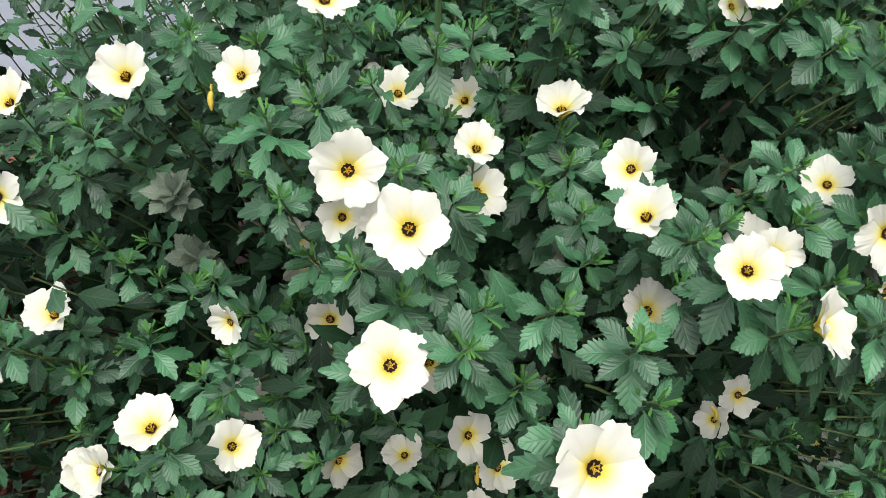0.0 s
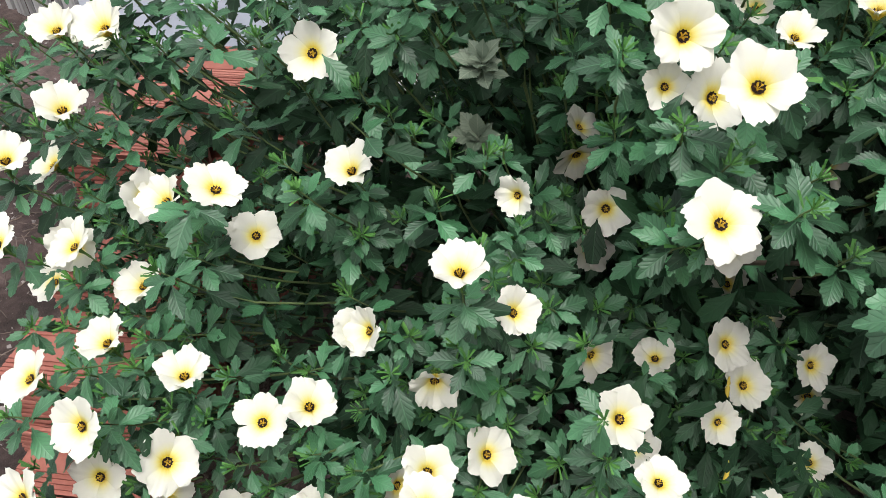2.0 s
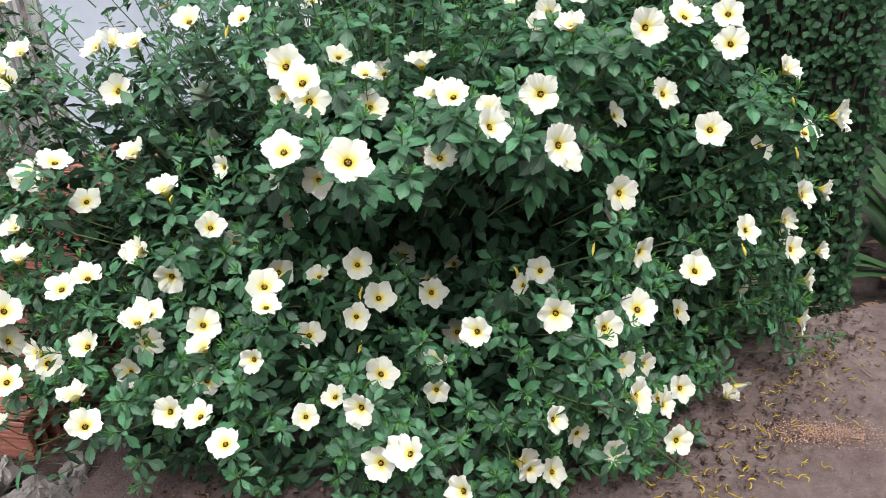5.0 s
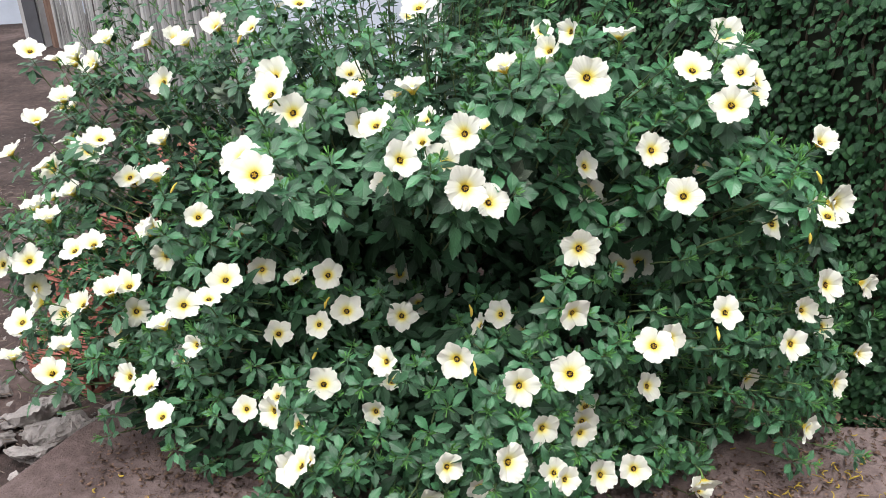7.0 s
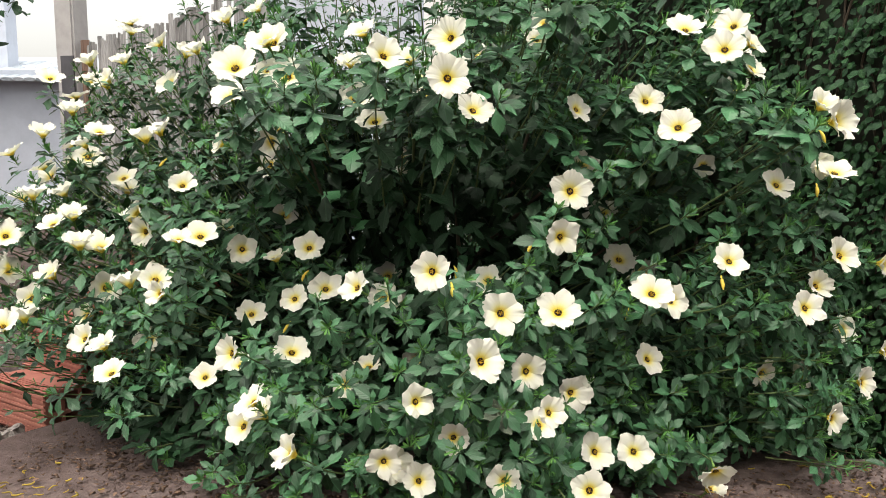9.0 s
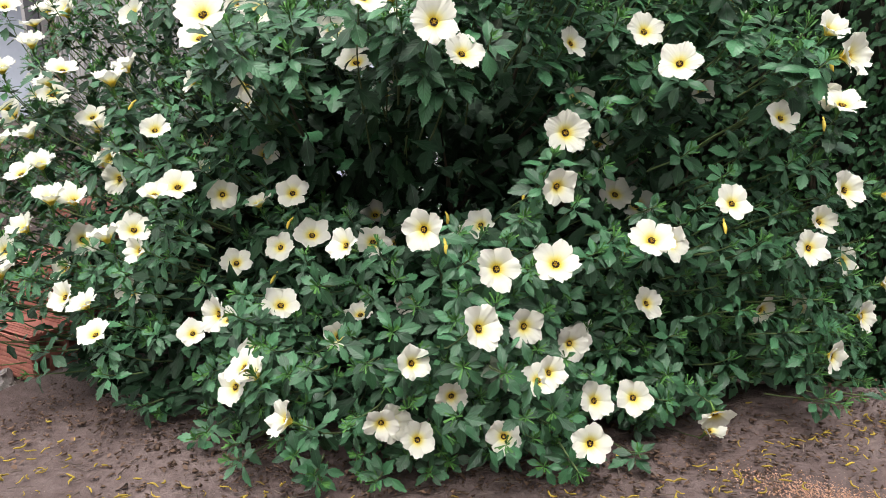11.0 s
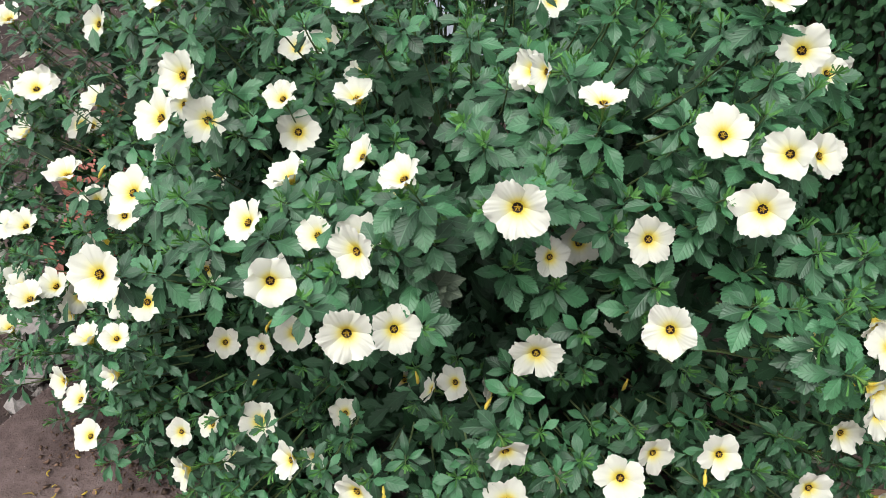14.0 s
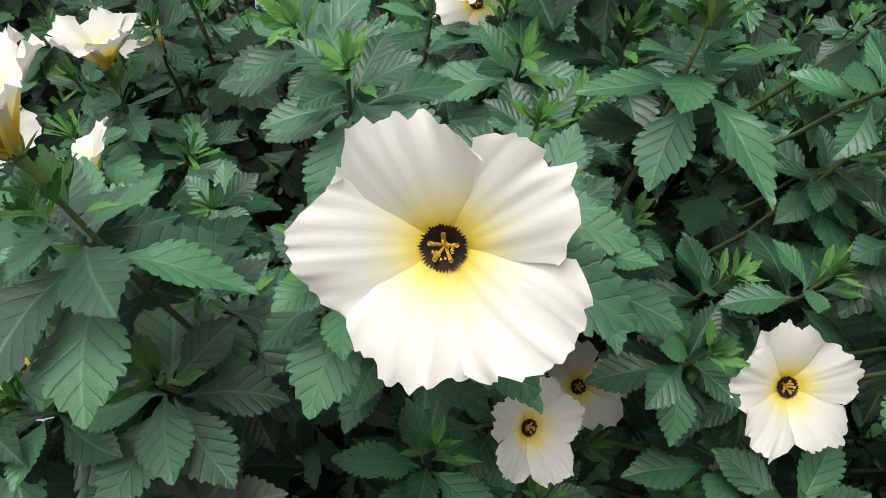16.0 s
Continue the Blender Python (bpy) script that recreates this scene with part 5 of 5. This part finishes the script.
# the low end of the bush over the bricks
for _ in range(66):
    p = Vector((_lr.uniform(-0.76, -0.45), 0, 0))
    p.y = 0.02 + 0.9 * (-0.5 - p.x) * 0.3 + _lr.uniform(-0.08, 0.22)
    p.z = _lr.uniform(0.05, 0.30)
    if min((p - q).length for q in places) < 0.03:
        continue
    axis = Vector((_lr.gauss(-0.35, 0.3), _lr.gauss(-0.35, 0.25), 1)).normalized()
    rosette(p, axis, _lr.randint(9, 12), 0.008, _lr.uniform(0.024, 0.033))
    stem_to(p, axis, _lr.uniform(0.06, 0.12), 0.0013)

# leaves under the lowest flowers, down to the earth
for a, n, w in TIPS:
    if a.z > 0.30 or a.y > 0.1 or a.x < -0.42 and _lr.random() < 0.55:
        continue
    for _ in range(4):
        p = a + Vector((_lr.gauss(0, 0.035), _lr.uniform(-0.015, 0.07), -_lr.uniform(0.025, 0.14)))
        p.z = max(p.z, _lr.uniform(0.015, 0.05))
        if min((p - q).length for q in places) < 0.028:
            continue
        axis = (facing(p.x, p.y, p.z) + Vector((_lr.gauss(0, 0.25), _lr.gauss(0, 0.2), _lr.gauss(0.1, 0.2)))).normalized()
        rosette(p, axis, _lr.randint(9, 12), 0.008, _lr.uniform(0.023, 0.032))
        stem_to(p, axis, _lr.uniform(0.04, 0.08), 0.0013)
for _ in range(10):
    p = Vector((_lr.uniform(-0.68, -0.50), _lr.uniform(0.03, 0.13), _lr.uniform(0.02, 0.16)))
    if min((p - q).length for q in places) < 0.03:
        continue
    axis = Vector((_lr.gauss(-0.3, 0.3), _lr.gauss(-0.6, 0.25), 1)).normalized()
    rosette(p, axis, _lr.randint(8, 11), 0.008, _lr.uniform(0.023, 0.031))

# low leaves at the end of the bush beside the wall
for _ in range(110):
    p = Vector((_lr.uniform(0.02, 0.48), 0, _lr.uniform(0.015, 0.13)))
    p.y = -0.38 + 0.30 * max(0.0, p.x - 0.1) + _lr.uniform(0.0, 0.15)
    if min((p - q).length for q in places) < 0.03:
        continue
    axis = (facing(p.x, p.y, p.z) + Vector((_lr.gauss(0, 0.25), _lr.gauss(0, 0.2), _lr.gauss(0.2, 0.2)))).normalized()
    rosette(p, axis, _lr.randint(9, 12), 0.008, _lr.uniform(0.024, 0.033))
    stem_to(p, axis, _lr.uniform(0.04, 0.08), 0.0013)

# upright leafy tips along the top towards the wall
for _ in range(130):
    p = Vector((_lr.uniform(0.02, 0.40), _lr.uniform(-0.10, 0.22), 0))
    p.z = 0.53 - 0.5 * max(0.0, p.x - 0.2) - 0.35 * max(0.0, p.y - 0.05) - abs(_lr.gauss(0, 0.04))
    if min((p - q).length for q in places) < 0.03:
        continue
    axis = Vector((_lr.gauss(0.1, 0.25), _lr.gauss(-0.2, 0.25), 1)).normalized()
    rosette(p, axis, _lr.randint(9, 12), 0.009, _lr.uniform(0.026, 0.035))
    stem_to(p, axis, _lr.uniform(0.06, 0.12), 0.0013)

# wilted grey shoots with narrow curled leaves
for p in (Vector((-0.337, -0.020, 0.428)), Vector((0.069, -0.446, 0.136)), Vector((0.065, -0.340, 0.470)), Vector((-0.340, -0.040, 0.510))):
    axis = (facing(p.x, p.y, p.z) + Vector((0, 0, 0.3))).normalized()
    s, t = axis.orthogonal().normalized(), axis.cross(axis.orthogonal().normalized())
    for i in range(16):
        a, th = i * 2.39996, 0.35 + 1.0 * (i / 16) ** 0.7
        rad = s * math.cos(a) + t * math.sin(a)
        way = axis * math.cos(th) + rad * math.sin(th)
        add_leaf(p - axis * 0.0008 * i, way, axis - rad * 0.3, _lr.uniform(0.016, 0.028), 3)

# larger leaves inside the bush, in the leaf colour darkened for shade
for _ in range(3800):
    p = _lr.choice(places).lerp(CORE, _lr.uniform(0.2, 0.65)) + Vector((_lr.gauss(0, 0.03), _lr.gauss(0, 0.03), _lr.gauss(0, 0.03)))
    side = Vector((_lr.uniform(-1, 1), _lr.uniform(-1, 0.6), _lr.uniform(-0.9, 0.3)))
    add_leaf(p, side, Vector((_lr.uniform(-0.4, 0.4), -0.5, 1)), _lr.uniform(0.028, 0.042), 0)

# broad drooping leaves in the hollow of the bush, behind the outer flowers
for _ in range(230):
    p = Vector((_lr.uniform(-0.28, 0.15), _lr.uniform(-0.15, 0.0), _lr.uniform(0.24, 0.43)))
    side = Vector((_lr.uniform(-1, 1), _lr.uniform(-1, 0.1), _lr.uniform(-0.7, 0.1)))
    add_leaf(p, side, Vector((_lr.uniform(-0.3, 0.3), -0.7, 1)), _lr.uniform(0.036, 0.052), _lr.choice((0, 1)))

# low leaves, also in the shade-darkened colour, that hide the earth under the bush
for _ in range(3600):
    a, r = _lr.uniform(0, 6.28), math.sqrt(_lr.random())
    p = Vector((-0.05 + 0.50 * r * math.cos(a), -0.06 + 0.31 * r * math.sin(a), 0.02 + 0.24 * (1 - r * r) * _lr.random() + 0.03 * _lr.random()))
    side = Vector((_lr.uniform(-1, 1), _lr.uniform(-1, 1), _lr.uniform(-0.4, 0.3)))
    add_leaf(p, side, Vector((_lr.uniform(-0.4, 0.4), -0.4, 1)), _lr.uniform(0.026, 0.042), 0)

# flowers stand clear of the leaves round them
_c = np.array([tuple(p + t.col[1] * 0.55) for p, t, k, y in ALL_LEAVES])
_free = np.ones(len(_c), dtype=bool)
for p, n, w in TIPS:
    for ax, reach in ((n, 0.07), ((n + Vector((0.0, -0.35, 0.45))).normalized(), 0.06), ((n + Vector((-0.35, -0.6, 0.8))).normalized(), 0.06)):
        d = _c - np.array(p)
        along = d @ np.array(ax)
        off = np.linalg.norm(d - along[:, None] * np.array(ax), axis=1)
        _free &= ~((along > -0.003) & (along < reach) & (off < w * 0.94))
ALL_LEAVES = [q for q, ok in zip(ALL_LEAVES, _free) if ok]

ALL_LEAVES.sort(key=lambda q: (q[0] - NEAR).length_squared)
DRY_MESHES = [mesh_from("leaf", v.tolist(), f, MAT_DRY, uv, True) for v, f, uv in FINE]
INNER_SHADE_MESHES = [mesh_from("leaf", v.tolist(), f, MAT_INNER_SHADE, uv, True) for v, f, uv in FINE]
for p, turn, k, leaf_class in ALL_LEAVES[:300]:
    part("leaf", (INNER_SHADE_MESHES, LEAF_MESHES, YOUNG_MESHES, DRY_MESHES)[leaf_class][k], None, bush, "", Matrix.Translation(p - ROOT) @ turn.to_4x4())
for _leaf_class, _mat, _name in ((0, MAT_INNER_SHADE, "old_foliage"), (1, MAT_LEAF, "foliage"), (2, MAT_YOUNG, "young_foliage"), (3, MAT_DRY, "wilted_foliage")):
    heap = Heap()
    for i, (p, turn, k, leaf_class) in enumerate(ALL_LEAVES[300:]):
        if leaf_class == _leaf_class:
            if leaf_class == 3:
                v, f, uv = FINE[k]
            elif leaf_class == 2:
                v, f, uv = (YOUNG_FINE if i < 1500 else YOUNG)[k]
            elif leaf_class == 1:
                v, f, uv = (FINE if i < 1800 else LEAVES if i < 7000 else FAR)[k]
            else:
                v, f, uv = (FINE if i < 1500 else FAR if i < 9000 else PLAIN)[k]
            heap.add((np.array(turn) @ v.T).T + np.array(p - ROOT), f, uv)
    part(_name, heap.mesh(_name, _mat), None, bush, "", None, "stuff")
part("twig_growth", stems.mesh("twig_growth", MAT_STEM), None, bush, "thin green-brown stems", None, "stuff")

# woody limbs from the root
for i in range(18):
    tip = places[(i * 11) % len(places)].lerp(CORE, 0.3)
    foot = ROOT + Vector((_lr.gauss(0, 0.10), _lr.gauss(0.05, 0.06), -0.13))
    mid = foot.lerp(tip, 0.45) + Vector((_lr.gauss(0, 0.03), _lr.gauss(0, 0.03), 0.05))
    pts = [foot, foot.lerp(mid, 0.5) + Vector((_lr.gauss(0, 0.01), _lr.gauss(0, 0.01), 0.03)), mid, mid.lerp(tip, 0.5) + Vector((0, 0, 0.02)), tip]
    v, f = tube([q - ROOT for q in pts], [0.0065, 0.0055, 0.0045, 0.0032, 0.0018], 6)
    part("limb", mesh_from("limb", v, f, MAT_BARK, None, True), None, bush)

# spent flowers, shrivelled to thin yellow twists, still on the bush
def spent_flower(x, y, z, turn):
    r = random.Random(turn)
    pts, p, d = [], Vector((0, 0, 0)), Vector((math.cos(turn), math.sin(turn), -0.5)).normalized()
    for i in range(7):
        pts.append(p.copy())
        d = (d + Vector((r.uniform(-0.3, 0.3), r.uniform(-0.3, 0.3), -0.22))).normalized()
        p = p + d * 0.0031
    v, f = tube(pts, [0.0009, 0.0013, 0.0019, 0.0021, 0.0022, 0.0016, 0.0004], 6)
    part("spent_flower", mesh_from("spent_flower", v, f, MAT_SPENT, None, True), None, bush, "shrivelled yellow spent flower", Matrix.Translation(Vector((x, y, z)) - ROOT))


spent_flower(0.108, -0.332, 0.311, 3.9)
spent_flower(0.012, -0.280, 0.272, 5.2)
spent_flower(0.319, -0.362, 0.277, 4.6)
spent_flower(0.455, -0.262, 0.441, 5.0)
spent_flower(0.440, -0.303, 0.378, 4.9)
spent_flower(0.094, -0.290, 0.228, 3.8)
spent_flower(0.015, -0.430, 0.278, 5.3)
spent_flower(-0.204, -0.248, 0.190, 4.4)
spent_flower(-0.297, -0.070, 0.602, 4.1)
spent_flower(-0.411, -0.115, 0.398, 3.6)
spent_flower(0.243, -0.202, 0.205, 4.7)
spent_flower(-0.187, -0.210, 0.252, 4.0)
